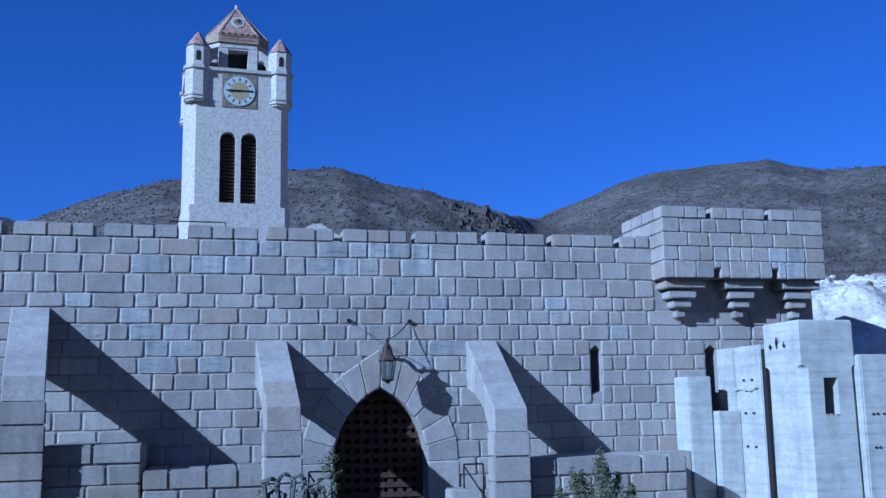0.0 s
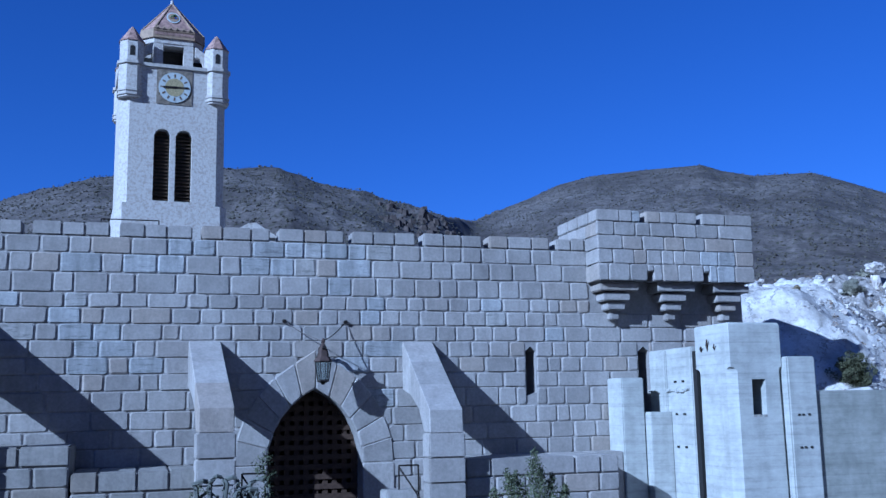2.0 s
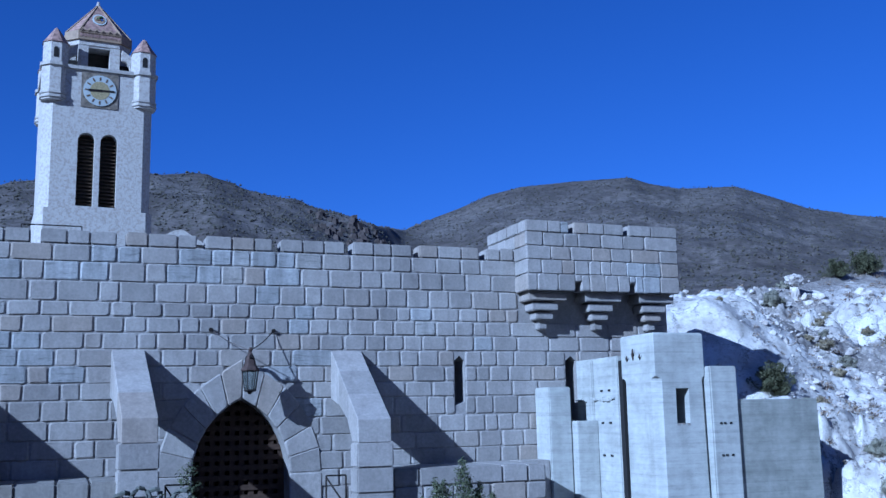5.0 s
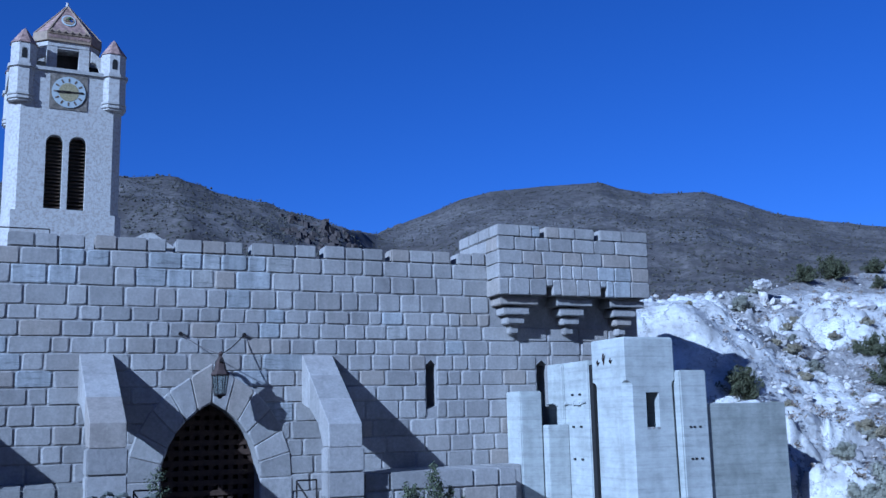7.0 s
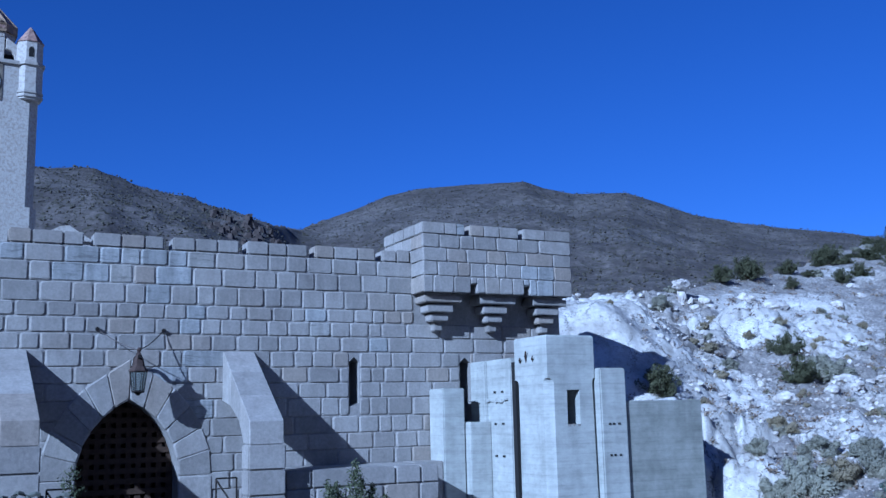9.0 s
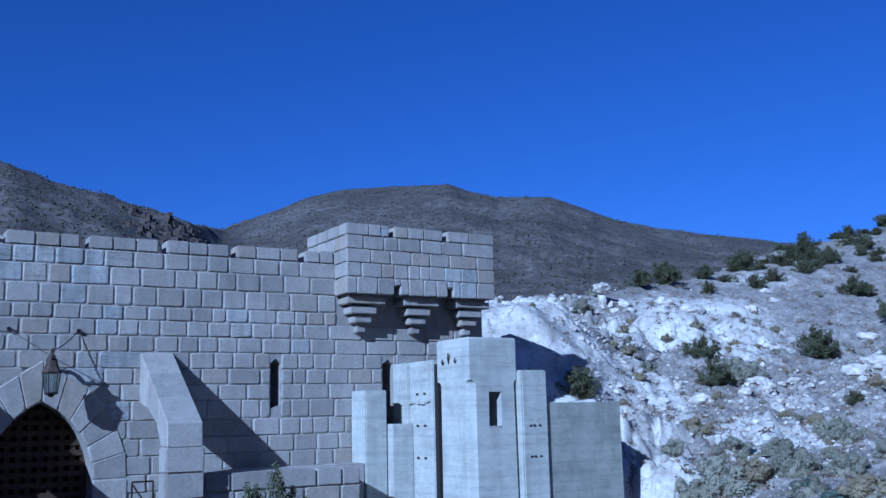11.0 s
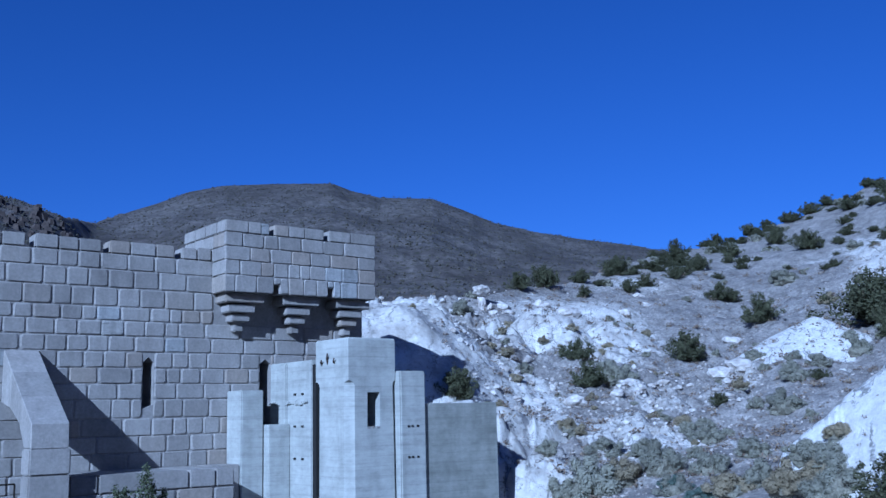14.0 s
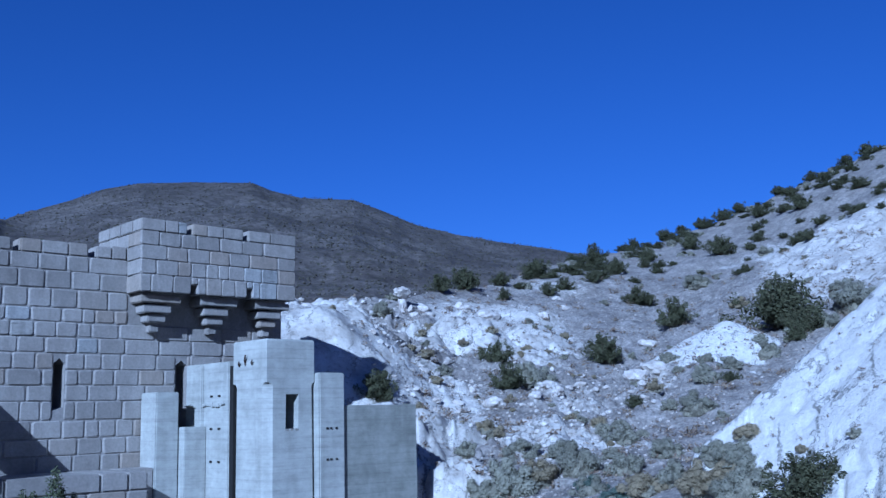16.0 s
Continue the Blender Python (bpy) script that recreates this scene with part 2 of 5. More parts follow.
def prism(bm, poly, a0, a1, axis="y"):
    """Extrude a polygon: of (x, z) along y, of (y, z) along x, or of (x, y) along z."""
    put = {"y": lambda p, a: (p[0], a, p[1]), "x": lambda p, a: (a, p[0], p[1]), "z": lambda p, a: (p[0], p[1], a)}[axis]
    v0 = [bm.verts.new(put(p, a0)) for p in poly]
    v1 = [bm.verts.new(put(p, a1)) for p in poly]
    n = len(poly)
    bm.faces.new(v0)
    bm.faces.new(v1[::-1])
    for i in range(n):
        bm.faces.new((v0[i], v1[i], v1[(i + 1) % n], v0[(i + 1) % n]))
    return v0 + v1


def prismed(poly, a0, a1, axis="y"):
    bm = bmesh.new()
    prism(bm, poly, a0, a1, axis)
    return bm


def tube(bm, pts, r, sides=6, taper=1.0):
    """A round bar along points."""
    pts = [Vector(p) for p in pts]
    rings = []
    for i, p in enumerate(pts):
        d = (pts[min(i + 1, len(pts) - 1)] - pts[max(i - 1, 0)]).normalized()
        a = d.orthogonal().normalized()
        b = d.cross(a)
        rr = r * (1 + (taper - 1) * i / max(1, len(pts) - 1))
        rings.append([bm.verts.new(p + (a * math.cos(k * math.tau / sides) + b * math.sin(k * math.tau / sides)) * rr) for k in range(sides)])
    for q0, q1 in zip(rings, rings[1:]):
        for k in range(sides):
            bm.faces.new((q0[k], q0[(k + 1) % sides], q1[(k + 1) % sides], q1[k]))
    bm.faces.new(rings[0][::-1])
    bm.faces.new(rings[-1])


def tubed(pts, r, sides=6, taper=1.0):
    bm = bmesh.new()
    tube(bm, pts, r, sides, taper)
    return bm


RNG = random.Random(7)


def block(corners, at, depth=0.07, inset=0.030, round_by=0.021, jitter=0.009, cut=0.034):
    """A cast stone with softened edges and corners. corners: (u, v) in turn; at(u, v, w) puts them into the world, w going inward."""
    out = RNG.uniform(-0.008, 0.008)
    sharp = [(u + RNG.uniform(-jitter, jitter), v + RNG.uniform(-jitter, jitter)) for u, v in corners]
    cs = []
    for k, (u, v) in enumerate(sharp):
        c = cut * RNG.uniform(0.5, 1.4)
        for pu, pv in (sharp[k - 1], sharp[(k + 1) % len(sharp)]):
            ln = max(1e-6, math.hypot(pu - u, pv - v))
            f = min(c, ln * 0.3) / ln
            cs.append((u + (pu - u) * f, v + (pv - v) * f))
    cu = sum(c[0] for c in cs) / len(cs)
    cv = sum(c[1] for c in cs) / len(cs)

    def shrink(c, d):
        ln = max(1e-6, math.hypot(c[0] - cu, c[1] - cv))
        k = max(0.1, 1 - d * 1.35 / ln)
        return cu + (c[0] - cu) * k, cv + (c[1] - cv) * k

    n = len(cs)
    tilt = [RNG.uniform(-0.004, 0.004) for _ in cs]
    rings = [[at(*c, depth) for c in cs], [at(*c, out + round_by) for c in cs],
             [at(*shrink(c, inset), out + w) for c, w in zip(cs, tilt)]]
    verts = [v for r in rings for v in r]
    faces = [(k * n + i, k * n + (i + 1) % n, (k + 1) * n + (i + 1) % n, (k + 1) * n + i) for k in range(2) for i in range(n)]
    faces.append(tuple(2 * n + i for i in range(n)))
    return verts, faces


def facing_south(y):
    return lambda u, v, w: (u, y + w, v)


def facing_west(x):
    return lambda u, v, w: (x + w, -u, v)


# ---- ground, hillside and mountains ----
def lattice(ix, iy, seed):
    h = (ix.astype(np.int64) * 374761393 + iy.astype(np.int64) * 668265263 + seed * 974711) & 0x7FFFFFFF
    h = ((h ^ (h >> 13)) * 1274126177) & 0x7FFFFFFF
    return ((h ^ (h >> 16)) & 0xFFFF) / 65535.0


def value_noise(x, y, seed):
    ix, iy = np.floor(x), np.floor(y)
    fx, fy = x - ix, y - iy
    fx, fy = fx * fx * (3 - 2 * fx), fy * fy * (3 - 2 * fy)
    a, b = lattice(ix, iy, seed), lattice(ix + 1, iy, seed)
    c, d = lattice(ix, iy + 1, seed), lattice(ix + 1, iy + 1, seed)
    return a + (b - a) * fx + (c - a) * fy + (a - b - c + d) * fx * fy


def fbm(x, y, octaves, seed, gain=0.5):
    total, amp, norm = 0.0, 1.0, 0.0
    for k in range(octaves):
        total = total + amp * (value_noise(x, y, seed + k) - 0.5)
        norm += amp
        x, y, amp = x * 2.03 + 17.1, y * 2.03 - 9.7, amp * gain
    return total / norm * 2


def ease(a, b, x):
    t = np.clip((x - a) / (b - a), 0, 1)
    return t * t * (3 - 2 * t)


def cells(x, y, seed):
    """Broken blocks on the plan: a random number for the block at each place, and the distance to its crack."""
    ix, iy = np.floor(x), np.floor(y)
    best, second, ident = np.full_like(x, 9.0), np.full_like(x, 9.0), np.zeros_like(x)
    for dx in (-1, 0, 1):
        for dy in (-1, 0, 1):
            cx, cy = ix + dx, iy + dy
            d = np.hypot(cx + lattice(cx, cy, seed) - x, cy + lattice(cx, cy, seed + 1) - y)
            near = d < best
            second = np.where(near, best, np.minimum(second, d))
            ident = np.where(near, lattice(cx, cy, seed + 2), ident)
            best = np.minimum(best, d)
    return ident, second - best


def patch(b, r, at, far, wide, deep):
    """1 inside a soft-edged patch of the slope about a bearing and a distance, 0 outside."""
    return np.exp(-((b - at) / wide) ** 4 - ((r - far) / deep) ** 4)


# Bearings in degrees from the wall's normal, and how high the land stands there seen from the lookout.
CREST_BEARING = [-180, -120, -60, 0, 30, 38, 42, 45, 47, 49, 50.2, 53, 55, 56.5, 58.4, 60.3, 62.3, 64.3, 67.6, 75, 100, 140, 180]
CREST_RISE = [6, 9, 8, 5, 6.2, 6.6, 6.9, 7.2, 7.7, 8.3, 8.6, 8.9, 9.2, 9.7, 10.2, 10.8, 11.5, 12.3, 13.4, 15, 14, 6, 3]
# Peaks at bearings out of view are made up, raised to block skylight.
PEAK_BEARING = [-180, -90, -40, -10, -7.8, -5.5, -3.1, 2, 5.5, 7.4, 8.3, 9.8, 12.1, 13.8, 15.4, 17.1, 18.8, 20.4, 22, 23.7, 25.6, 28.4, 30, 31.9, 33, 34.7, 37.7, 39.3, 41.4, 43.7, 46.2, 49.4, 53, 60, 90, 180]
PEAK_RISE = [20, 17, 15, 10.3, 11.2, 12.1, 12.9, 13.6, 13.9, 13.9, 13.6, 13.0, 12.6, 12.1, 11.6, 11.1, 10.85, 11.45, 12.0, 12.7, 13.1, 13.27, 13.3, 13.33, 12.9, 12.5, 12.4, 11.8, 10.9, 10.3, 9.8, 9.25, 8.3, 9, 18, 20]


def land(x, y):
    """Height, shares of white chalk and of far scree with the darkened near yard, at places on the plan."""
    r = np.hypot(x, y) + 1e-6
    b = np.degrees(np.arctan2(x, y))
    # the yard: a little higher at the lookout than at the gate
    yard = 1.2 - 1.2 * ease(4, 19, y) + 1.1 * ease(14.5, 20.5, x) * ease(4, 14, y)
    yard = yard + 0.05 * fbm(x * 0.5, y * 0.5, 4, 5)
    # earth behind the castle wall and behind the concrete walls
    wob = 0.45 * fbm(x * 0.9, y * 0.9, 4, 77)
    past = ease(16.06, 16.22, x)
    fill = (ease(18.5, 18.68, y) * (1 - past) + ease(19.95, 20.7, y + wob * 0.6) * past) * ease(13.3, 13.6, x) * (1 - ease(21, 23, x))
    shelf = 3.02 + 0.05 * (y - 19) - past * (0.72 + 0.28 * (x - 16.2) - 0.75 * ease(19.8, 22.0, y) - 0.5 * wob)
    # hillside
    rise = np.interp(b, CREST_BEARING, CREST_RISE)
    rc = 46 + 40 * ease(38, 62, b)
    zc = EYE[2] + np.tan(np.radians(rise)) * rc
    r0 = 25.5 - 3.0 * ease(46, 62, b)
    u = np.clip((r - r0) / (rc - r0), 0, 1)
    slope = 1.15 + (zc - 1.15) * (0.55 * u + 0.45 * u ** 1.5)
    lumps = fbm(x * 0.16, y * 0.16, 5, 21) * 1.1 + fbm(x * 0.7, y * 0.7, 5, 31, 0.6) * 0.36
    fine = fbm(x * 2.6, y * 2.6, 3, 41) * 0.11
    env = np.sin(np.pi * np.clip(u, 0, 1)) ** 0.7
    hill = slope + lumps * env + fine * ease(0, 0.08, u)
    hill = np.where(r < r0, yard, hill)
    hill = np.where(r > rc, zc - (r - rc) * 0.10 + 0.3 * fbm(x * 0.3, y * 0.3, 3, 51), hill)
    side = ease(20, 28, b) * (1 - ease(110, 140, b))
    z = yard + (hill - yard) * side
    z = np.where(side <= 0, yard, z)
    # a broken terrace held up by the concrete wall
    z = z + fill * np.maximum(0, shelf - z)
    bank = ease(28.9, 31.8, r) * (1 - ease(33, 44, r)) * (1 - ease(36, 43.5, b)) * ease(20, 30, b)
    z = z + bank * 2.9
    hollow = ease(25, 26.5, r) * (1 - ease(28.8, 30.4, r)) * ease(30, 35, b) * (1 - ease(41.5, 45, b))
    hollow = hollow * (1 - (1 - ease(20.1, 20.9, y + wob * 0.6)) * past)
    z = z + hollow * (3.08 - z) * 0.85
    z = np.where((y > 22.6) & (x < 14.4), np.minimum(z, yard + 0.3 + 0.18 * np.maximum(0, r - 24)), z)
    # rounded knolls of bare chalk: bearing, distance, top, radius
    knoll = np.zeros_like(z)
    for kb, kr, top, rad in ((44.0, 43.0, 6.95, 2.0), (47.2, 44.5, 6.75, 2.6), (41.0, 40.0, 6.2, 1.4)):
        dist = np.hypot(x - kr * np.sin(np.radians(kb)), y - kr * np.cos(np.radians(kb)))
        bump = top - 0.5 * dist * dist / rad + 0.18 * fbm(x * 0.9, y * 0.9, 4, 83)
        knoll = np.maximum(knoll, ease(-0.1, 0.05, bump - z))
        z = np.maximum(z, bump)
    # and one pointed heap of it
    dist = np.hypot(x - 40 * np.sin(np.radians(58.7)), y - 40 * np.cos(np.radians(58.7)))
    heap = 6.28 - 0.52 * np.hypot(dist, 0.25) + 0.10 * fbm(x * 0.9, y * 0.9, 3, 87)
    knoll = np.maximum(knoll, ease(-0.1, 0.05, heap - z))
    z = np.maximum(z, heap)
    # the pale spur close by
    mrise = -3.4 + (b - 55.2) * 0.84
    rm = 19.5 + 0.06 * (b - 55)
    zm = EYE[2] + np.tan(np.radians(np.clip(mrise, -8, 14))) * rm
    mound = zm - np.where(r < rm, (rm - r) * 0.62, (r - rm) * 0.45) + 0.13 * fbm(x * 0.45, y * 0.45, 3, 61) + 0.05 * fbm(x * 1.7, y * 1.7, 4, 65)
    for ang, s in ((0.5, 91), (2.0, 92), (1.2, 93)):
        along, cross = x * np.cos(ang) + y * np.sin(ang), y * np.cos(ang) - x * np.sin(ang)
        line = fbm(along * 0.22, cross * 0.8, 4, s)
        mound = mound - 0.15 * np.exp(-(line / 0.028) ** 2) * ease(0.08, 0.35, fbm(x * 0.5, y * 0.5, 2, s + 7))
    mound = mound - 3.0 * (1 - ease(54.3, 56.6, b))
    mound = np.where((b > 52) & (b < 100), mound, -9)
    on_mound = mound > z
    z = np.maximum(z, mound)
    # broken rock: tilted blocks with open cracks
    rocky = np.maximum.reduce([patch(b, r, 36.0, 43, 3.2, 5.0), 0.95 * patch(b, r, 41.0, 39.5, 4.2, 5.0), 0.7 * patch(b, r, 50.0, 34.5, 2.6, 2.0),
                               0.8 * patch(b, r, 53.8, 35.5, 1.8, 2.5), 0.55 * patch(b, r, 46.5, 40, 3.0, 5.0), 0.5 * patch(b, r, 49.5, 30.0, 4.5, 2.5),
                               0.9 * ease(16.2, 16.7, x) * (1 - ease(20.0, 21.5, x)) * ease(17.8, 18.8, y) * (1 - ease(20.8, 21.6, y))])
    rocky = rocky * (~on_mound)
    wx, wy = x + 0.5 * fbm(x * 0.9, y * 0.9, 3, 121), y + 0.5 * fbm(x * 0.9, y * 0.9, 3, 123)
    big, big_edge = cells(wx * 0.75, wy * 0.95, 131)
    small, small_edge = cells(wx * 1.9 + 7, wy * 2.3, 141)
    z = z + rocky * (0.62 * (0.25 + 0.75 * big) * ease(0.0, 0.34, big_edge) - 0.22 + 0.24 * (0.2 + 0.8 * small) * ease(0.0, 0.36, small_edge) - 0.08)
    slab, slab_edge = cells((x * 0.8 + y * 0.45) * 0.7 + 0.5 * fbm(x * 0.7, y * 0.7, 3, 151), (y * 0.8 - x * 0.45) * 0.35 + 0.4 * fbm(x * 0.7, y * 0.7, 3, 153), 155)
    worn = ease(-0.15, 0.25, fbm(x * 0.35, y * 0.35, 3, 157))
    z = z + np.where(on_mound, worn * (0.10 * (slab - 0.5) - 0.22 * (1 - ease(0.0, 0.055, slab_edge))), 0)
    # mountains
    peak = np.interp(b, PEAK_BEARING, PEAK_RISE)
    left = 1 - ease(16.5, 20.5, b)
    rp = 430 + 190 * (1 - left)
    zp = EYE[2] + np.tan(np.radians(peak)) * rp
    v = np.clip((r - 130) / (rp - 130), 0, 1)
    ridge = fbm(x * 0.018, y * 0.018, 6, 91, 0.55) * 9 * np.sin(np.pi * v) ** 0.8
    crag = 2.2 * np.exp(-((b - 15.6) / 1.6) ** 2) * np.exp(-((v - 0.9) / 0.10) ** 2) * np.abs(fbm(x * 0.09, y * 0.09, 4, 95)) * 2
    mount = 4 + (zp - 4) * (0.8 * v + 0.2 * v ** 2) + ridge + crag + fbm(x * 0.12, y * 0.12, 3, 97) * 1.2 * ease(0, 0.2, v)
    mount = np.where(r > rp, zp - (r - rp) * 0.12, mount)
    mount = np.where(r > 130, np.maximum(mount, -20), -99)
    far = ease(115, 150, r)
    z = z * (1 - far) + np.where(r > 115, np.where(r > 130, mount, 4), z) * far
    # where the chalk shows
    chalk = 0.12 + 0.75 * fbm(x * 0.22, y * 0.22, 4, 71) + 0.25 * fbm(x * 0.9, y * 0.9, 3, 75)
    white = np.maximum.reduce([0.85 * patch(b, r, 34.8, 36, 4.0, 13), 0.42 * patch(b, r, 41.5, 37, 4.6, 8), 0.85 * patch(b, r, 46.4, 44.0, 4.2, 6.5),
                               0.45 * patch(b, r, 50.6, 39.5, 2.0, 2.2), 0.5 * patch(b, r, 53.8, 36, 2.0, 2.0), 0.45 * patch(b, r, 62.0, 66, 3.5, 4.0), 0.3 * patch(b, r, 50.0, 34, 3.0, 2.0), 0.3 * patch(b, r, 50.0, 27.0, 7.0, 3.5)])
    chalk = chalk + white - 0.22 * ease(50, 53, b) + rocky * (0.9 * (0.55 * big + 0.45 * small - 0.5) + 0.25 * ease(0.05, 0.3, np.minimum(big_edge, small_edge * 1.3)) - 0.12)
    chalk = np.where(r < r0, 0.15 + 0.4 * fbm(x * 0.6, y * 0.6, 3, 73), chalk)
    chalk = np.maximum(chalk, knoll * 1.2)
    chalk = chalk + 1.1 * np.exp(-((b - 65.0) / 4.2) ** 4 - ((r - 57) / 9.5) ** 4)
    chalk = np.where(on_mound, 1.0, np.minimum(chalk, 0.78 + 0.22 * (heap > z - 0.05) + 0.14 * patch(b, r, 34.8, 36, 4, 13)))
    chalk = np.where(fill > 0.3, 0.72 + 0.25 * rocky * (small - 0.4), chalk)
    apron = ease(15.9, 16.2, x) * (1 - ease(18.0, 19.5, x)) * ease(16.0, 17.2, y) * (1 - ease(20, 21, y))
    chalk = np.maximum(chalk, 0.75 * apron)
    chalk = np.clip(chalk, 0, 1) * (1 - ease(rc + 1, rc + 12, r))
    # Near yard, out of view, is darkened to cut bounced light on the wall.
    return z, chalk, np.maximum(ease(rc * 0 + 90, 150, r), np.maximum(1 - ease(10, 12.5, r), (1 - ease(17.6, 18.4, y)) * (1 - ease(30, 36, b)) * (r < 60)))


def build_ground():
    az = np.concatenate([np.arange(-180, -16, 4.0), np.arange(-16, 32, 0.2), np.arange(32, 70, 0.1), np.arange(70, 180, 4.0)])
    rr = np.concatenate([[0.6], np.linspace(2, 15, 14), np.arange(15.4, 46, 0.13), np.geomspace(46.1, 100, 110), np.geomspace(102, 760, 130), [900, 1200, 1800, 3000]])
    bb, gg = np.meshgrid(np.radians(az), rr, indexing="ij")
    x, y = gg * np.sin(bb), gg * np.cos(bb)
    z, chalk, scree_and_dim = land(x, y)
    na, nr = bb.shape
    idx = np.arange(na * nr).reshape(na, nr)
    nxt = np.roll(idx, -1, axis=0)
    quads = np.stack([idx[:, :-1], idx[:, 1:], nxt[:, 1:], nxt[:, :-1]], -1).reshape(-1, 4)
    me = bpy.data.meshes.new("ground")
    me.vertices.add(na * nr)
    me.vertices.foreach_set("co", np.stack([x, y, z], -1).astype(np.float32).ravel())
    loops = np.concatenate([quads.ravel(), idx[:, 0]]).astype(np.int32)
    me.loops.add(len(loops))
    me.loops.foreach_set("vertex_index", loops)
    me.polygons.add(len(quads) + 1)
    me.polygons.foreach_set("loop_start", np.append(np.arange(0, quads.size, 4), quads.size).astype(np.int32))
    me.polygons.foreach_set("use_smooth", np.ones(len(quads) + 1, dtype=bool))
    me.update(calc_edges=True)
    for name, values in (("chalk", chalk), ("scree_and_dim", scree_and_dim)):
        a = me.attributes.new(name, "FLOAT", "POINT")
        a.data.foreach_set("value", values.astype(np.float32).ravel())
    me.flip_normals()
    me.materials.append(M_GROUND)
    ob = new("ground", me)
    return tagged(ob, "desert ground with chalk-white slopes, dark mountain screes and an unseen darkened yard", "ground", kind="structure")


build_ground()


def land_z(x, y):
    return float(land(np.array([x]), np.array([y]))[0][0])


# ---- castle wall ----
WALL_Y, TOP = 22.0, 6.87
COURSES = [0.0, 0.33, 0.68, 1.03, 1.38, 1.75, 2.13, 2.50, 2.89, 3.31, 3.66, 4.01, 4.37, 4.72, 5.06, 5.37, 5.80, 6.21, 6.57]
ARCH_X, ARCH_HALF, SPRING, APEX = 3.69, 1.05, 1.70, 3.32
RING = 0.72


def arch_half(z, grow=0.0):
    """Half the width of the pointed opening at height z, grown outward by grow."""
    if z <= SPRING:
        return ARCH_HALF + grow
    rise = APEX - SPRING
    cx = (rise * rise - ARCH_HALF * ARCH_HALF) / (2 * ARCH_HALF)
    rad = ARCH_HALF + cx + grow
    q = rad * rad - (z - SPRING) ** 2
    return max(0.0, math.sqrt(q) - cx) if q > 0 else 0.0


def arch_curve(grow, steps):
    """Points of the right half of the arch from the springing to the crown."""
    rise = APEX - SPRING
    cx = (rise * rise - ARCH_HALF * ARCH_HALF) / (2 * ARCH_HALF)
    rad = ARCH_HALF + cx + grow
    end = math.acos(cx / rad)
    return [(rad * math.cos(end * k / steps) - cx, SPRING + rad * math.sin(end * k / steps)) for k in range(steps + 1)]


wall = tagged(new("wall_front"), "long grey cast-stone castle wall with a crenellated top", "wall", kind="structure")
SLITS = [(8.66, 8.92, 3.18, 4.14), (11.60, 11.9, 2.4, 4.14)]


def wall_body():
    bm = bmesh.new()
    y0, y1 = WALL_Y + 0.026, WALL_Y + 1.1
    body_top = 6.57
    prism(bm, [(-16, -0.6), (ARCH_X - ARCH_HALF, -0.6), (ARCH_X - ARCH_HALF, body_top), (-16, body_top)], y0, y1)
    curve = arch_curve(0, 10)
    for (h0, z0), (h1, z1) in zip(curve, curve[1:]):
        for s in (-1, 1):
            prism(bm, [(ARCH_X + s * h0, z0), (ARCH_X + s * h1, z1), (ARCH_X + s * h1, body_top), (ARCH_X + s * h0, body_top)], y0, y1)
    x = ARCH_X + ARCH_HALF
    for s0, s1, zb, zt in SLITS:
        prism(bm, [(x, -0.6), (s0, -0.6), (s0, body_top), (x, body_top)], y0, y1)
        prism(bm, [(s0, -0.6), (s1, -0.6), (s1, zb), (s0, zb - 0.08)], y0, y1)
        prism(bm, [(s0, zt), ((s0 + s1) / 2, zt + 0.12), (s1, zt), (s1, body_top), (s0, body_top)], y0, y1)
        x = s1
    prism(bm, [(x, -0.6), (14.6, -0.6), (14.6, body_top), (x, body_top)], y0, y1)
    return bm


part("wall_core", wall_body(), M_JOINT, wall)

MERLON_GAPS = [-9.23, -7.55, -5.86, -4.17, -2.36, -0.63, 1.08, 2.75, 4.42, 6.10, 7.73, 9.45]


def course_joints(row, x0, x1):
    rng = random.Random(100 + row)
    xs = [x0]
    while xs[-1] < x1 - 1.0:
        xs.append(xs[-1] + rng.choice((0.5, 0.6, 0.7, 0.8, 0.85, 0.95)) + rng.uniform(-0.05, 0.05))
    return xs + [x1]


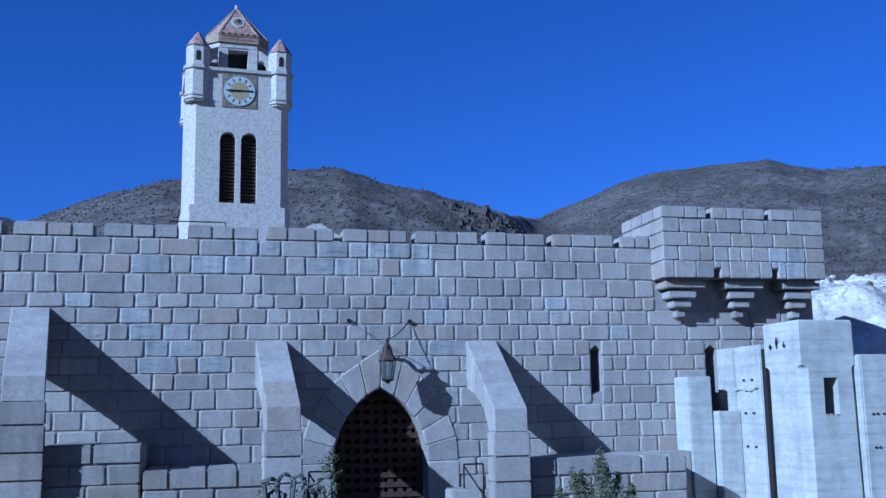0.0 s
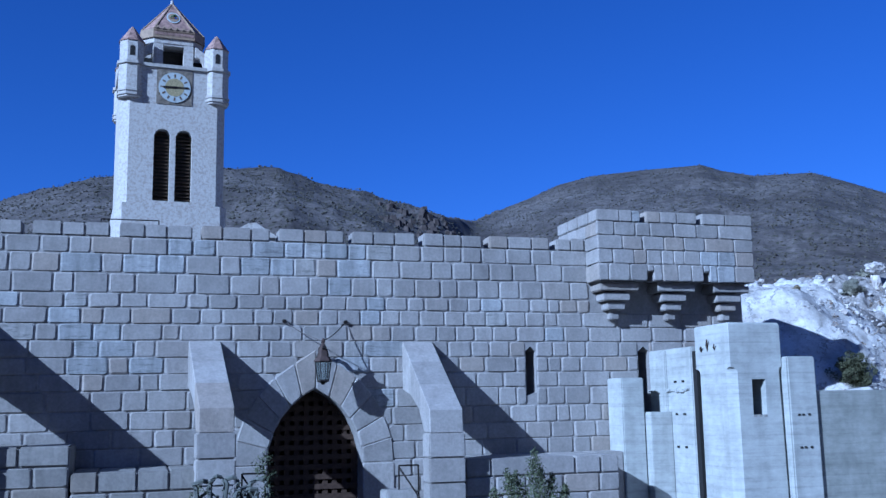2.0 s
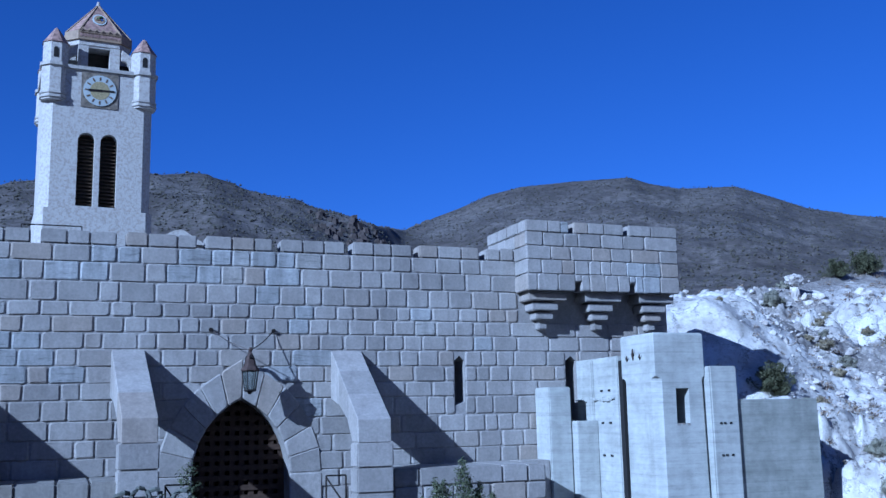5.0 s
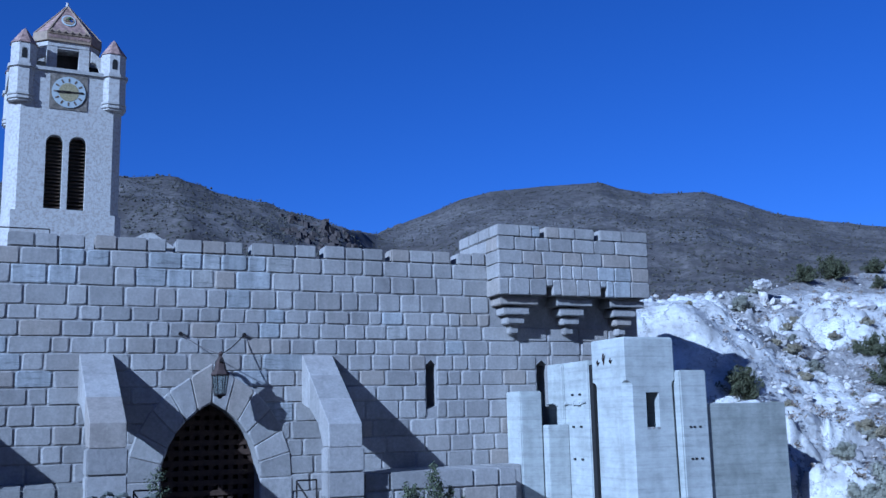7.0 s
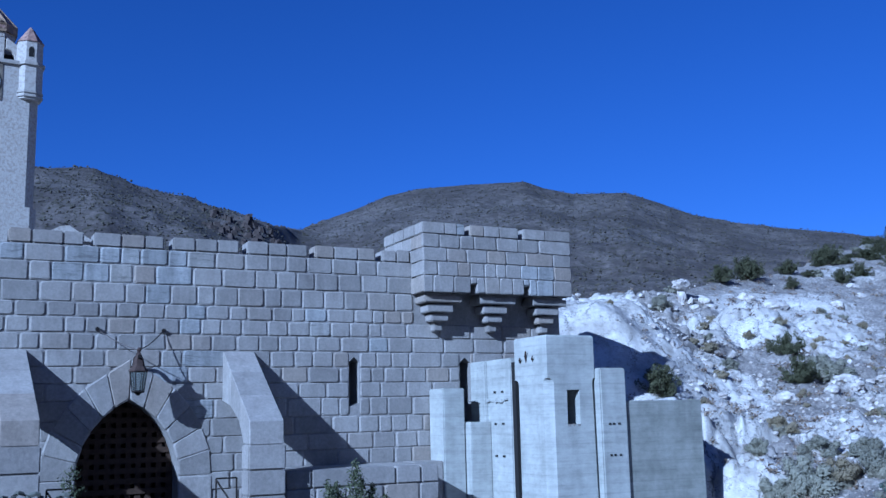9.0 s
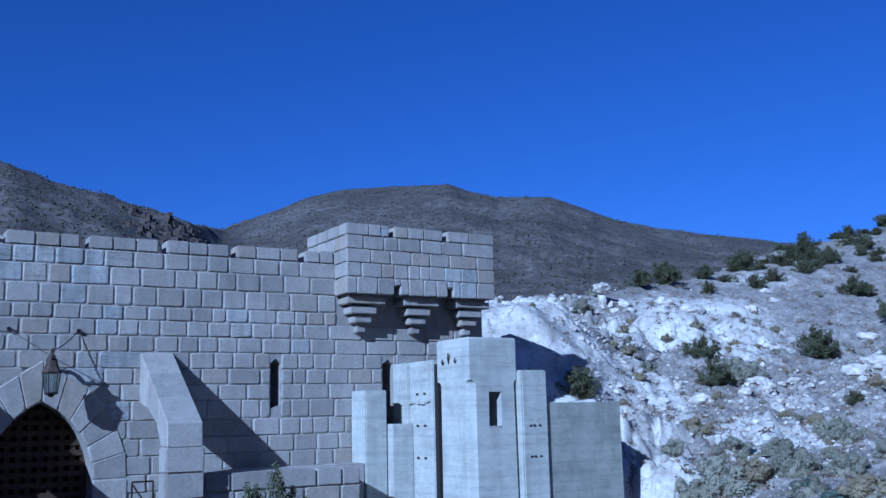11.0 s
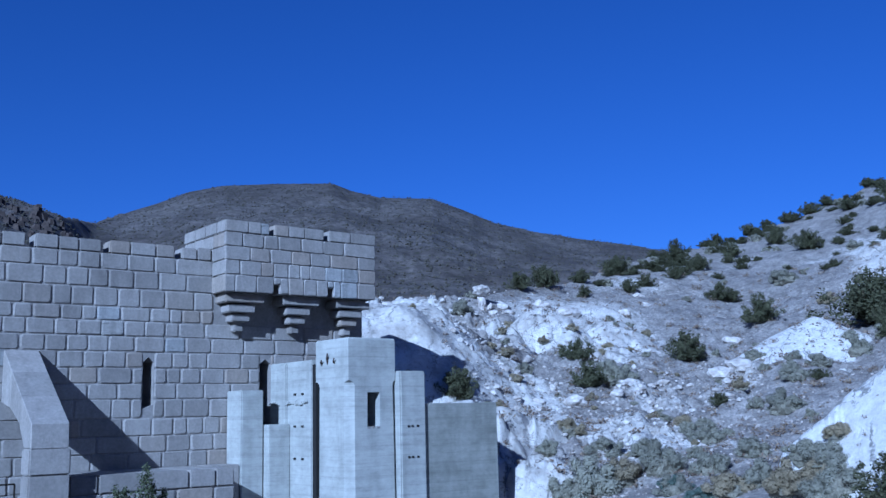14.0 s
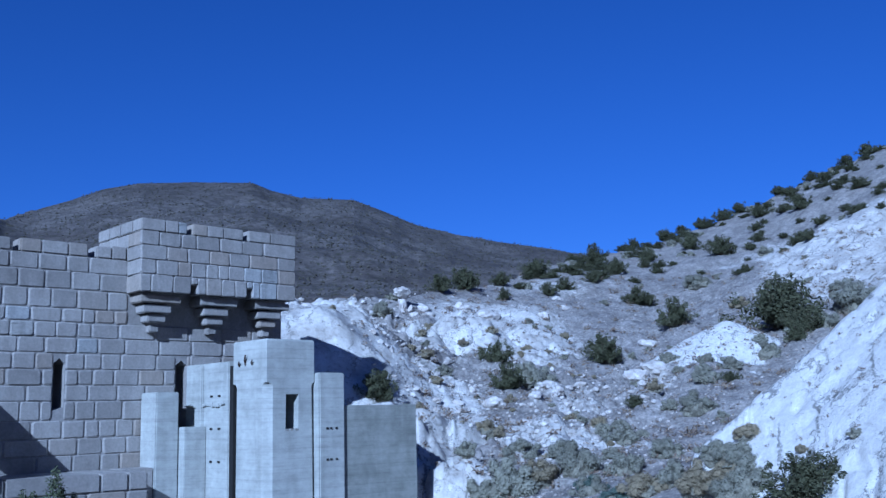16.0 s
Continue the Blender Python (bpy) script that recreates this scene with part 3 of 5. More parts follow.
def lay_course(z0, z1, joints, patches, y=WALL_Y):
    """One course of stones between the given joints; patches: stretches of weathered stone."""
    g = 0.006
    full = [joints[0]]
    for x in joints[1:]:
        n = max(1, round((x - full[-1]) / 0.85)) if x - full[-1] > 1.25 else 1
        full += [full[-1] + (x - full[-1]) * (k + 1) / n for k in range(n)]
    joints = full
    for x0, x1 in zip(joints, joints[1:]):
        spans = [(x0, x0, x1, x1)]
        if y == WALL_Y:
            lo, hi = arch_half(z0, RING * 0.5), arch_half(z1, RING * 0.5)
            if z0 < APEX + RING * 0.7:
                cut = []
                for a0, a1, c1, c0 in spans:
                    left0, left1 = min(c0, ARCH_X - lo), min(c1, ARCH_X - hi)
                    if left0 - a0 > 0.08:
                        cut.append((a0, a1, left1, left0))
                    right0, right1 = max(a0, ARCH_X + lo), max(a1, ARCH_X + hi)
                    if c0 - right0 > 0.08:
                        cut.append((right0, right1, c1, c0))
                spans = cut
            for s0, s1, zb, zt in SLITS:
                if z1 > zb + 0.05 and z0 < zt - 0.05:
                    cut = []
                    for a0, a1, c1, c0 in spans:
                        if c0 <= s0 or a0 >= s1:
                            cut.append((a0, a1, c1, c0))
                            continue
                        if s0 - a0 > 0.07:
                            cut.append((a0, a1, s0, s0))
                        if c0 - s1 > 0.07:
                            cut.append((s1, s1, c1, c0))
                    spans = cut
        for a0, a1, c1, c0 in spans:
            mid = (a0 + c0) / 2
            mat = M_PATCH if any(p < mid < q for p, q in patches) else M_STONE
            part("stone_block", block([(a0 + g, z0 + g), (c0 - g, z0 + g), (c1 - g, z1 - g), (a1 + g, z1 - g)], facing_south(y)), mat, wall)


def merlon(x0, x1, z0, z1, y0, y1, parent):
    """One coping stone of the parapet, softened all round."""
    bm = boxed(x0, x1, y0, y1, z0, z1)
    bmesh.ops.bevel(bm, geom=bm.edges[:], offset=0.028, segments=2, affect="EDGES")
    return part("coping_stone", bm, M_STONE, parent)


for g0, g1 in zip(MERLON_GAPS, MERLON_GAPS[1:] + [11.4]):
    a, c = g0 + 0.10, g1 - 0.10
    c = min(c, 10.28)
    rng = random.Random(int(g0 * 100))
    cuts = [a, a + (c - a) * rng.uniform(0.28, 0.42), a + (c - a) * rng.uniform(0.6, 0.75), c] if c - a > 1.2 else [a, (a + c) / 2, c]
    for x0, x1 in zip(cuts, cuts[1:]):
        merlon(x0 + 0.001, x1 - 0.001, 6.575, TOP + rng.uniform(-0.015, 0.015), WALL_Y - 0.005, WALL_Y + 0.5, wall)

# arch ring
N_VOUSSOIR = 6
inner, outer = arch_curve(0.0, N_VOUSSOIR), arch_curve(RING, N_VOUSSOIR)
for s in (-1, 1):
    for k in range(N_VOUSSOIR):
        quad = [(ARCH_X + s * inner[k][0], inner[k][1]), (ARCH_X + s * outer[k][0], outer[k][1]),
                (ARCH_X + s * outer[k + 1][0], outer[k + 1][1]), (ARCH_X + s * inner[k + 1][0], inner[k + 1][1])]
        if k == N_VOUSSOIR - 1:
            quad[3] = (ARCH_X, APEX)
            quad[2] = (ARCH_X, APEX + RING * 1.2)
        part("voussoir", block(quad if s > 0 else quad[::-1], facing_south(WALL_Y - 0.02), depth=0.10), M_STONE, wall)
    for z0, z1 in ((0.0, 0.45), (0.45, 0.85), (0.85, SPRING)):
        xa, xb = sorted((ARCH_X + s * ARCH_HALF, ARCH_X + s * (ARCH_HALF + RING)))
        part("voussoir", block([(xa, z0), (xb, z0), (xb, z1), (xa, z1)], facing_south(WALL_Y - 0.02), depth=0.10), M_STONE, wall)

# stone bench along the foot of the wall
def ledge(x0, x1, top, name_label, stone):
    ob = tagged(new("wall_base"), name_label, "wall base", kind="structure")
    front = 20.0
    part("core", boxed(x0 + 0.02, x1 - 0.02, front + 0.05, 21.99, -0.5, top - 0.03), M_JOINT, ob)
    zs = [top - 0.375 * k for k in range(6)][::-1]
    for row, (z0, z1) in enumerate(zip(zs, zs[1:])):
        if z0 < 0.2:
            continue
        js = course_joints(300 + row + int(x0 * 7), x0, x1)
        for a, c in zip(js, js[1:]):
            if z1 == top:
                bm = boxed(a + 0.006, c - 0.006, front, 21.985, z0 + 0.008, z1)
                bmesh.ops.bevel(bm, geom=bm.edges[:], offset=0.03, segments=2, affect="EDGES")
                part("stone_block", bm, stone, ob)
            else:
                part("stone_block", block([(a + .008, z0 + .008), (c - .008, z0 + .008), (c - .008, z1 - .008), (a + .008, z1 - .008)], facing_south(front)), stone, ob)
    return ob


ledge(6.46, 9.96, 1.79, "low stone ledge along the foot of the castle wall", M_STONE)
# Added block: closes the gap to keep the ledge's shadow off the pier.
tagged(part("wall_base", boxed(9.97, 10.71, 21.27, 21.98, -0.5, 1.8, bevel=0.02), M_STONE), "added stone block closing the gap that let shadow onto a pier", "wall base", kind="structure")
ledge(-1.20, 1.08, 1.765, "low stone ledge between two buttresses", M_DUN)
ledge(-3.0, -1.22, 2.27, "higher stone ledge beside a buttress", M_DUN)

# end wall and roof line that close the castle yard
tagged(part("wall_east", boxed(14.25, 14.58, 23.12, 30.0, -0.6, 5.0), M_JOINT), "plain grey return wall of the castle", "wall", kind="structure")


# ---- box machicolation ----
def machicolation():
    ob = tagged(new("machicolation"), "projecting stone box on stepped corbels at the wall's end", "machicolation", kind="structure")
    x0, x1, y0, y1 = 10.3, 14.57, 21.3, 23.65
    rows = [5.78, 6.19, 6.54, 6.87, 7.21, 7.5]
    # core with two drop slots left open
    bm = bmesh.new()
    xs = [x0 + 0.03, 11.59, 11.77, 13.12, 13.30, x1 - 0.03]
    for k in range(5):
        zb = 5.80 if k % 2 == 0 else 6.02
        box(bm, xs[k], xs[k + 1], y0 + 0.03, y0 + 0.45, zb, 7.2)
    box(bm, x0 + 0.03, x1 - 0.03, y0 + 0.45, WALL_Y + 0.03, 6.02, 7.0)
    box(bm, x0 + 0.03, x0 + 0.4, y0 + 0.45, y1, 6.57, 7.2)
    box(bm, x0 + 0.03, x0 + 0.4, y0 + 0.45, WALL_Y, 5.80, 6.57)
    box(bm, x1 - 0.4, x1 - 0.03, y0 + 0.45, y1, 5.80, 7.2)
    part("core", bm, M_JOINT, ob)
    rng = random.Random(3)
    fronts = [[10.3, 10.57, 11.13, 11.59, 11.77, 12.0, 12.42, 12.79, 13.12, 13.3, 13.5, 14.0, 14.57],
              [10.3, 10.7, 11.25, 11.6, 12.0, 12.32, 12.9, 13.45, 14.02, 14.57][:6] + [12.6, 13.05, 13.55, 14.05, 14.57],
              [10.3, 10.96, 11.5, 12.08, 12.62, 13.2, 14.02, 14.57],
              [10.3, 10.75, 11.32, 11.72, 12.35, 12.98, 13.6, 14.57]]
    for js, z0, z1 in zip(fronts, rows, rows[1:]):
        js = sorted(set(js))
        for a, c in zip(js, js[1:]):
            if c - a < 0.12:
                continue
            zb = z0
            if z0 < 5.9 and (abs(a - 11.59) < 0.01 or abs(a - 13.12) < 0.01):
                zb = 6.02
            mat = M_PATCH if (z0 > 5.7 and z0 < 6.3 and 13.0 < a < 13.9 and rng.random() < 0.7) else M_STONE
            part("stone_block", block([(a + .006, zb + .006), (c - .006, zb + .006), (c - .006, z1 - .006), (a + .006, z1 - .006)], facing_south(y0), inset=0.02), mat, ob)
    for z0, z1 in zip(rows, rows[1:]):
        back = WALL_Y + 0.02 if z1 < 6.6 else y1
        js = [y0, y0 + 0.72] if back < 22.5 else [y0, 22.0, 22.55, 23.1, y1]
        top = z1 > 7.4
        for a, c in zip(js, js[1:]):
            if top:
                continue
            part("stone_block", block([(-c + .006, z0 + .006), (-a - .006, z0 + .006), (-a - .006, z1 - .006), (-c + .006, z1 - .006)], facing_west(x0), inset=0.02), M_STONE, ob)
    for a, c in ((10.3, 10.9), (10.9, 11.24), (11.24, 11.46), (11.62, 12.0), (12.0, 12.45), (12.45, 13.0), (13.16, 13.8), (13.8, 14.57)):
        part("coping_stone", boxed(a + .003, c - .003, y0 - .004, y0 + 0.46, 7.215, 7.5 if a < 11.2 else 7.49, bevel=0.02), M_PATCH if a == 11.24 else M_STONE, ob)
    for a, c in ((21.77, 22.4), (22.4, 23.0), (23.0, 23.65)):
        part("coping_stone", boxed(10.296, 10.72, a, c - .004, 7.215, 7.5, bevel=0.02), M_STONE, ob)
    # stepped corbels
    tiers = [(5.56, 5.73, 21.47, 0.04, 1.06), (5.33, 5.52, 21.56, 0.18, 0.86), (5.12, 5.30, 21.66, 0.31, 0.77), (4.89, 5.06, 21.78, 0.43, 0.65)]
    for cx in (10.37, 11.90, 13.43):
        corbel = part("corbel", boxed(cx + 0.46, cx + 0.62, 21.82, 22.1, 4.92, 5.72), M_STONE, ob)
        for zb, zt, yf, u0, u1 in tiers:
            part("corbel_step", boxed(cx + u0, cx + u1, yf, 22.06, zb, zt, bevel=0.02), M_STONE, corbel)
        part("corbel_step", boxed(cx + 0.08, cx + 0.98, 21.56, 22.06, 5.725, 5.79), M_STONE, corbel)
    return ob


machicolation()


# ---- buttresses ----
def buttress(x0, x1, top, out_z, swing, label, shaft):
    """A flying buttress: sloped cap stone, upright shaft of blocks and an arched underside. swing moves its foot sideways."""
    ob = tagged(new("buttress"), label, "buttress", kind="structure")
    yo, yi = 19.72, 20.16
    drop = top - out_z
    under = [(yi, out_z - 0.9), (yi + 0.12, out_z - 0.3), (yi + 0.35, out_z - 0.02), (yi + 0.67, out_z + 0.14), (yi + 1.22, out_z + 0.36), (22.0, out_z + 0.45)]

    def skew(bm, grow=0.0):
        for v in bm.verts:
            k = (22.0 - v.co.y) / (22.0 - yo)
            v.co.x += swing * k + (v.co.x - (x0 + x1) / 2) * grow
        return bm

    line = [(yi - 0.01, out_z - 0.46)] + under[1:]

    def soffit(y):
        for (ya, za), (yb, zb) in zip(line, line[1:]):
            if y <= yb:
                return za + (zb - za) * max(0.0, (y - ya) / (yb - ya))
        return line[-1][1]

    cuts = [yo, 20.52, 21.28, 22.0]
    for k, (ya, yb) in enumerate(zip(cuts, cuts[1:])):
        ya += 0.002 if k else 0.0
        over = [(yb, top - drop * (22.0 - yb) / (22.0 - yo)), (ya, top - drop * (22.0 - ya) / (22.0 - yo))]
        low = [p for p in under if ya < p[0] < yb and p[0] > yi]
        foot = [(ya - 0.02, out_z - 0.46), (yi + 0.02, out_z - 0.46)] if k == 0 else [(ya, soffit(ya))]
        bm = prismed(over + foot + low + [(yb, soffit(yb))], x0, x1, "x")
        bmesh.ops.bevel(bm, geom=[e for e in bm.edges if abs(e.verts[0].co.x - e.verts[1].co.x) < 1e-4] + [e for e in bm.edges if abs(e.verts[0].co.x - e.verts[1].co.x) > 0.3 and min(v.co.z for v in e.verts) > out_z - 0.1], offset=0.014, segments=1, affect="EDGES")
        part("cap_stone", skew(bm), M_STONE, ob)
    z = out_z - 0.475
    rng = random.Random(int(top * 100))
    while z > -0.3:
        h = rng.choice((0.44, 0.5, 0.56))
        b2 = boxed(x0 - 0.03, x1 + 0.03, yo - 0.06, yi + 0.03, z - h + 0.012, z)
        bmesh.ops.bevel(b2, geom=b2.edges[:], offset=0.025, segments=2, affect="EDGES")
        part("stone_block", skew(b2), shaft, ob)
        z -= h
    part("core", skew(boxed(x0 + 0.02, x1 - 0.02, yo, yi, -0.4, out_z - 0.3)), M_JOINT, ob)
    return ob


buttress(0.95, 1.62, 4.36, 2.93, 0.12, "grey flying buttress with a sloped cap beside the gate", M_STONE)
buttress(5.66, 6.37, 4.36, 2.82, -0.03, "grey flying buttress with a sunlit arched flank", M_STONE)
buttress(-4.02, -3.27, 5.06, 3.56, 0.32, "tall grey flying buttress at the wall", M_DUN)


# ---- gate ----
def gate():
    ob = tagged(new("gate"), "dark wooden lattice gate in a pointed stone arch", "gate")
    y = 22.66
    pitch, w = 0.215, 0.115
    bm_frame = bmesh.new()
    pts = [(ARCH_X - ARCH_HALF, 0.0)] + [(ARCH_X - h, z) for h, z in arch_curve(0, 12)] + [(ARCH_X + h, z) for h, z in arch_curve(0, 12)[::-1]] + [(ARCH_X + ARCH_HALF, 0.0)]
    tube(bm_frame, [(px, y, pz) for px, pz in pts], 0.05, 4)
    part("gate_frame", bm_frame, M_WOOD, ob)
    x = ARCH_X - ARCH_HALF + 0.08
    while x < ARCH_X + ARCH_HALF:
        h = next((k / 50 for k in range(170, 0, -1) if arch_half(k / 50) > abs(x - ARCH_X)), 0)
        part("upright_bar", boxed(x - w / 2, x + w / 2, y - 0.03, y + 0.03, 0.02, h), M_WOOD, ob)
        x += pitch
    z = 0.1
    while z < APEX - 0.15:
        h = arch_half(z)
        part("cross_bar", boxed(ARCH_X - h, ARCH_X + h, y - 0.064, y - 0.034, z - w / 2, z + w / 2), M_WOOD, ob)
        z += pitch
    return ob


gate()
# Added box, closed and dark-coloured, keeps the gate's holes looking shaded.
tagged(part("gate_dark_box", (lambda bm: (box(bm, ARCH_X - 2.2, ARCH_X + 2.2, 26.0, 26.1, -0.5, 4.6), box(bm, ARCH_X - 2.2, ARCH_X - 2.1, 23.12, 26.0, -0.5, 4.6), box(bm, ARCH_X + 2.1, ARCH_X + 2.2, 23.12, 26.0, -0.5, 4.6), box(bm, ARCH_X - 2.2, ARCH_X + 2.2, 23.12, 26.1, 4.6, 4.7), bm)[-1])(bmesh.new()), M_DARK),
                "added closed box behind the gate, coloured dark for shade", "passage", kind="structure")


# ---- lantern ----
def lantern():
    p = Vector((3.74, 21.37, 3.72))
    ob = tagged(new("wall_lantern"), "rusty iron lantern hung on chains above the gate", "lantern")
    ob.location = p

    def ring(bm, z, r, n=6):
        return [bm.verts.new((r * math.cos(k * math.tau / n), r * math.sin(k * math.tau / n), z)) for k in range(n)]

    bm = bmesh.new()
    prof = [(0.66, 0.02), (0.61, 0.05), (0.56, 0.03), (0.5, 0.06), (0.46, 0.075), (0.40, 0.10), (0.27, 0.13), (0.20, 0.19), (0.17, 0.2), (0.15, 0.18)]
    rs = [ring(bm, z, r) for z, r in prof]
    for a, b in zip(rs, rs[1:]):
        for k in range(6):
            bm.faces.new((a[k], a[(k + 1) % 6], b[(k + 1) % 6], b[k]))
    bm.faces.new(rs[0]), bm.faces.new(rs[-1])
    part("roof", bm, M_RUST, ob, "rusty stepped iron roof")
    for k in range(6):
        a = k * math.tau / 6
        c, s = math.cos(a), math.sin(a)
        part("corner_bar", tubed([(0.175 * c, 0.175 * s, 0.16), (0.12 * c, 0.12 * s, -0.24)], 0.013, 4), M_IRON, ob)
        a2 = a + math.tau / 6
        c2, s2 = math.cos(a2), math.sin(a2)
        pane = bmesh.new()
        q = [(0.165 * c, 0.165 * s, 0.15), (0.165 * c2, 0.165 * s2, 0.15), (0.115 * c2, 0.115 * s2, -0.23), (0.115 * c, 0.115 * s, -0.23)]
        vs = [pane.verts.new(v) for v in q] + [pane.verts.new((v[0] * 0.97, v[1] * 0.97, v[2])) for v in q]
        for f in ((0, 1, 2, 3), (7, 6, 5, 4), (0, 4, 5, 1), (1, 5, 6, 2), (2, 6, 7, 3), (3, 7, 4, 0)):
            pane.faces.new([vs[i] for i in f])
        part("pane", pane, M_GLASS, ob)
    bm = bmesh.new()
    prof = [(-0.23, 0.13), (-0.26, 0.14), (-0.29, 0.06), (-0.33, 0.03)]
    rs = [ring(bm, z, r) for z, r in prof]
    for a, b in zip(rs, rs[1:]):
        for k in range(6):
            bm.faces.new((a[k], a[(k + 1) % 6], b[(k + 1) % 6], b[k]))
    bm.faces.new(rs[0]), bm.faces.new(rs[-1])
    part("base", bm, M_IRON, ob)
    arm = [(0.0, 0.63, 0.28), (0.0, 0.54, 0.34), (0.0, 0.46, 0.39), (0.0, 0.38, 0.47), (0.0, 0.30, 0.48), (0.0, 0.24, 0.42), (0.0, 0.18, 0.42), (0.0, 0.11, 0.53), (0.0, 0.05, 0.57), (0.0, 0.0, 0.48), (0.0, -0.06, 0.44), (0.0, -0.15, 0.47)]
    part("bracket", tubed(arm, 0.042, 6), M_IRON, ob, "curled wrought iron bracket")
    for ax, az in ((2.98, 4.80), (4.35, 4.79)):
        end = Vector((ax, 21.99, az)) - p
        pts = [Vector((0, 0, 0.6)).lerp(end, k / 6) - Vector((0, 0, 0.05 * math.sin(math.pi * k / 6))) for k in range(7)]
        part("chain", tubed(pts, 0.011, 4), M_IRON, ob)
        part("anchor", tubed([end, end - Vector((0, 0.06, 0))], 0.045, 8), M_IRON, ob)
    return ob


lantern()


# ---- clock tower ----
def clock_tower():
    ob = tagged(new("clock_tower"), "pale stucco clock tower with tiled pyramid roofs", "tower")
    D = 46.0
    ob.matrix_world = pose(0.925, D + 2.36, 0, 0, 0, 4.0)
    hw = 2.36
    ch = 0.40

    def octo(h, c):
        return [(-h + c, -h), (h - c, -h), (h, -h + c), (h, h - c), (h - c, h), (-h + c, h), (-h, h - c), (-h, -h + c)]

    zc = lambda e, d=0.0: 2.8 + (D + d) * math.tan(radians(e))
    z_base, z_neck, z_top = 4.0, zc(11.9), 18.68
    # splayed foot
    bm = prismed(octo(hw + 0.10, 0.30), z_base, z_neck - 0.25, "z")
    part("foot", bm, M_STUCCO, ob)
    # shaft with a pair of tall round-headed openings in the front
    bm = bmesh.new()
    L = [(-0.85, -0.13), (0.11, 0.85)]
    zs0, zs1 = 12.40, 15.77
    spans = [(-hw + ch, -0.85), (-0.13, 0.11), (0.85, hw - ch)]
    for a, c in spans:
        box(bm, a, c, -hw, -hw + 0.5, z_neck - 0.25, z_top)
    for a, c in L:
        box(bm, a, c, -hw, -hw + 0.5, z_neck - 0.25, zs0)
        rad = (c - a) / 2
        mid, spring = (a + c) / 2, zs1 - rad
        n = 10
        for k in range(n):
            t0, t1 = math.pi * k / n, math.pi * (k + 1) / n
            p0, p1 = (mid + rad * math.cos(t0), spring + rad * math.sin(t0)), (mid + rad * math.cos(t1), spring + rad * math.sin(t1))
            prism(bm, [p0, (p0[0], z_top), (p1[0], z_top), p1], -hw, -hw + 0.5)
    q = octo(hw, ch)
    prism(bm, [q[1], q[2], q[3], q[4], q[5], q[6], q[7], q[0], (-hw + ch, -hw + 0.5), (-hw + 0.5, -hw + 0.5), (-hw + 0.5, hw - 0.5), (hw - 0.5, hw - 0.5), (hw - 0.5, -hw + 0.5), (hw - ch, -hw + 0.5)], z_neck - 0.25, z_top, "z")
    bmesh.ops.remove_doubles(bm, verts=bm.verts, dist=0.002)
    part("shaft", bm, M_STUCCO, ob)
    part("inside", boxed(-hw + 0.55, hw - 0.55, -hw + 0.9, hw - 0.55, z_base, z_top - 0.1), M_DARK, ob)
    for a, c in L:
        z = zs0 + 0.1
        while z < zs1 - 0.1:
            bm = bmesh.new()
            prism(bm, [(-hw + 0.22, z), (-hw + 0.25, z), (-hw + 0.42, z + 0.11), (-hw + 0.39, z + 0.11)], a + 0.01, c - 0.01, "x")
            part("louvre", bm, M_LOUVRE, ob)
            z += 0.165
    # clock panel
    cx, cz, cr = 0.0, zc(18.02), 0.72
    panel = part("clock", boxed(-0.80, 0.80, -hw - 0.03, -hw + 0.01, zc(17.1), zc(18.95)), M_PANEL, ob, "clock on a panel of ochre tiles")
    disc = bmesh.new()
    prism(disc, [(cx + cr * math.cos(k * math.tau / 32), cz + cr * math.sin(k * math.tau / 32)) for k in range(32)], -hw - 0.07, -hw - 0.02)
    part("dial", disc, M_CLOCK, panel)
    disc = bmesh.new()
    prism(disc, [(cx + 0.43 * math.cos(k * math.tau / 24), cz + 0.43 * math.sin(k * math.tau / 24)) for k in range(24)], -hw - 0.078, -hw - 0.06)
    part("dial_centre", disc, M_CLOCK_GOLD, panel)
    for k in range(12):
        a = k * math.tau / 12
        bm = boxed(-0.034, 0.034, -hw - 0.08, -hw - 0.065, 0.48, 0.64)
        bmesh.ops.rotate(bm, verts=bm.verts, matrix=Matrix.Rotation(a, 3, "Y"))
        bmesh.ops.translate(bm, verts=bm.verts, vec=(cx, 0, cz))
        part("hour_mark", bm, M_LOUVRE, panel)
    for a, ln, w in ((radians(88), 0.62, 0.035), (radians(-92), 0.5, 0.05)):
        bm = boxed(-w, w, -hw - 0.10, -hw - 0.085, -0.1, ln)
        bmesh.ops.rotate(bm, verts=bm.verts, matrix=Matrix.Rotation(a, 3, "Y"))
        bmesh.ops.translate(bm, verts=bm.verts, vec=(cx, 0, cz))
        part("clock_hand", bm, M_IRON, panel)
    # string course
    bm = prismed(octo(hw + 0.10, 0.3), z_top, z_top + 0.16, "z")
    part("string_course", bm, M_TRIM, ob)
    # open belfry: piers, beams
    zb0, zb1 = z_top + 0.16, 20.24
    for sx in (-1, 1):
        for sy in (-1, 1):
            part("belfry_pier", boxed(sx * 0.70 - 0.22, sx * 0.70 + 0.22, sy * 1.18 - 0.22, sy * 1.18 + 0.22, zb0, zb1), M_STUCCO, ob)
            part("belfry_pier", boxed(sx * 1.18 - 0.20, sx * 1.18 + 0.20, sy * 0.70 - 0.20, sy * 0.70 + 0.20, zb0, zb1), M_STUCCO, ob)
    part("belfry_floor", boxed(-hw + 0.1, hw - 0.1, -hw + 0.1, hw - 0.1, z_top - 0.15, zb0 - 0.01), M_DARK, ob)
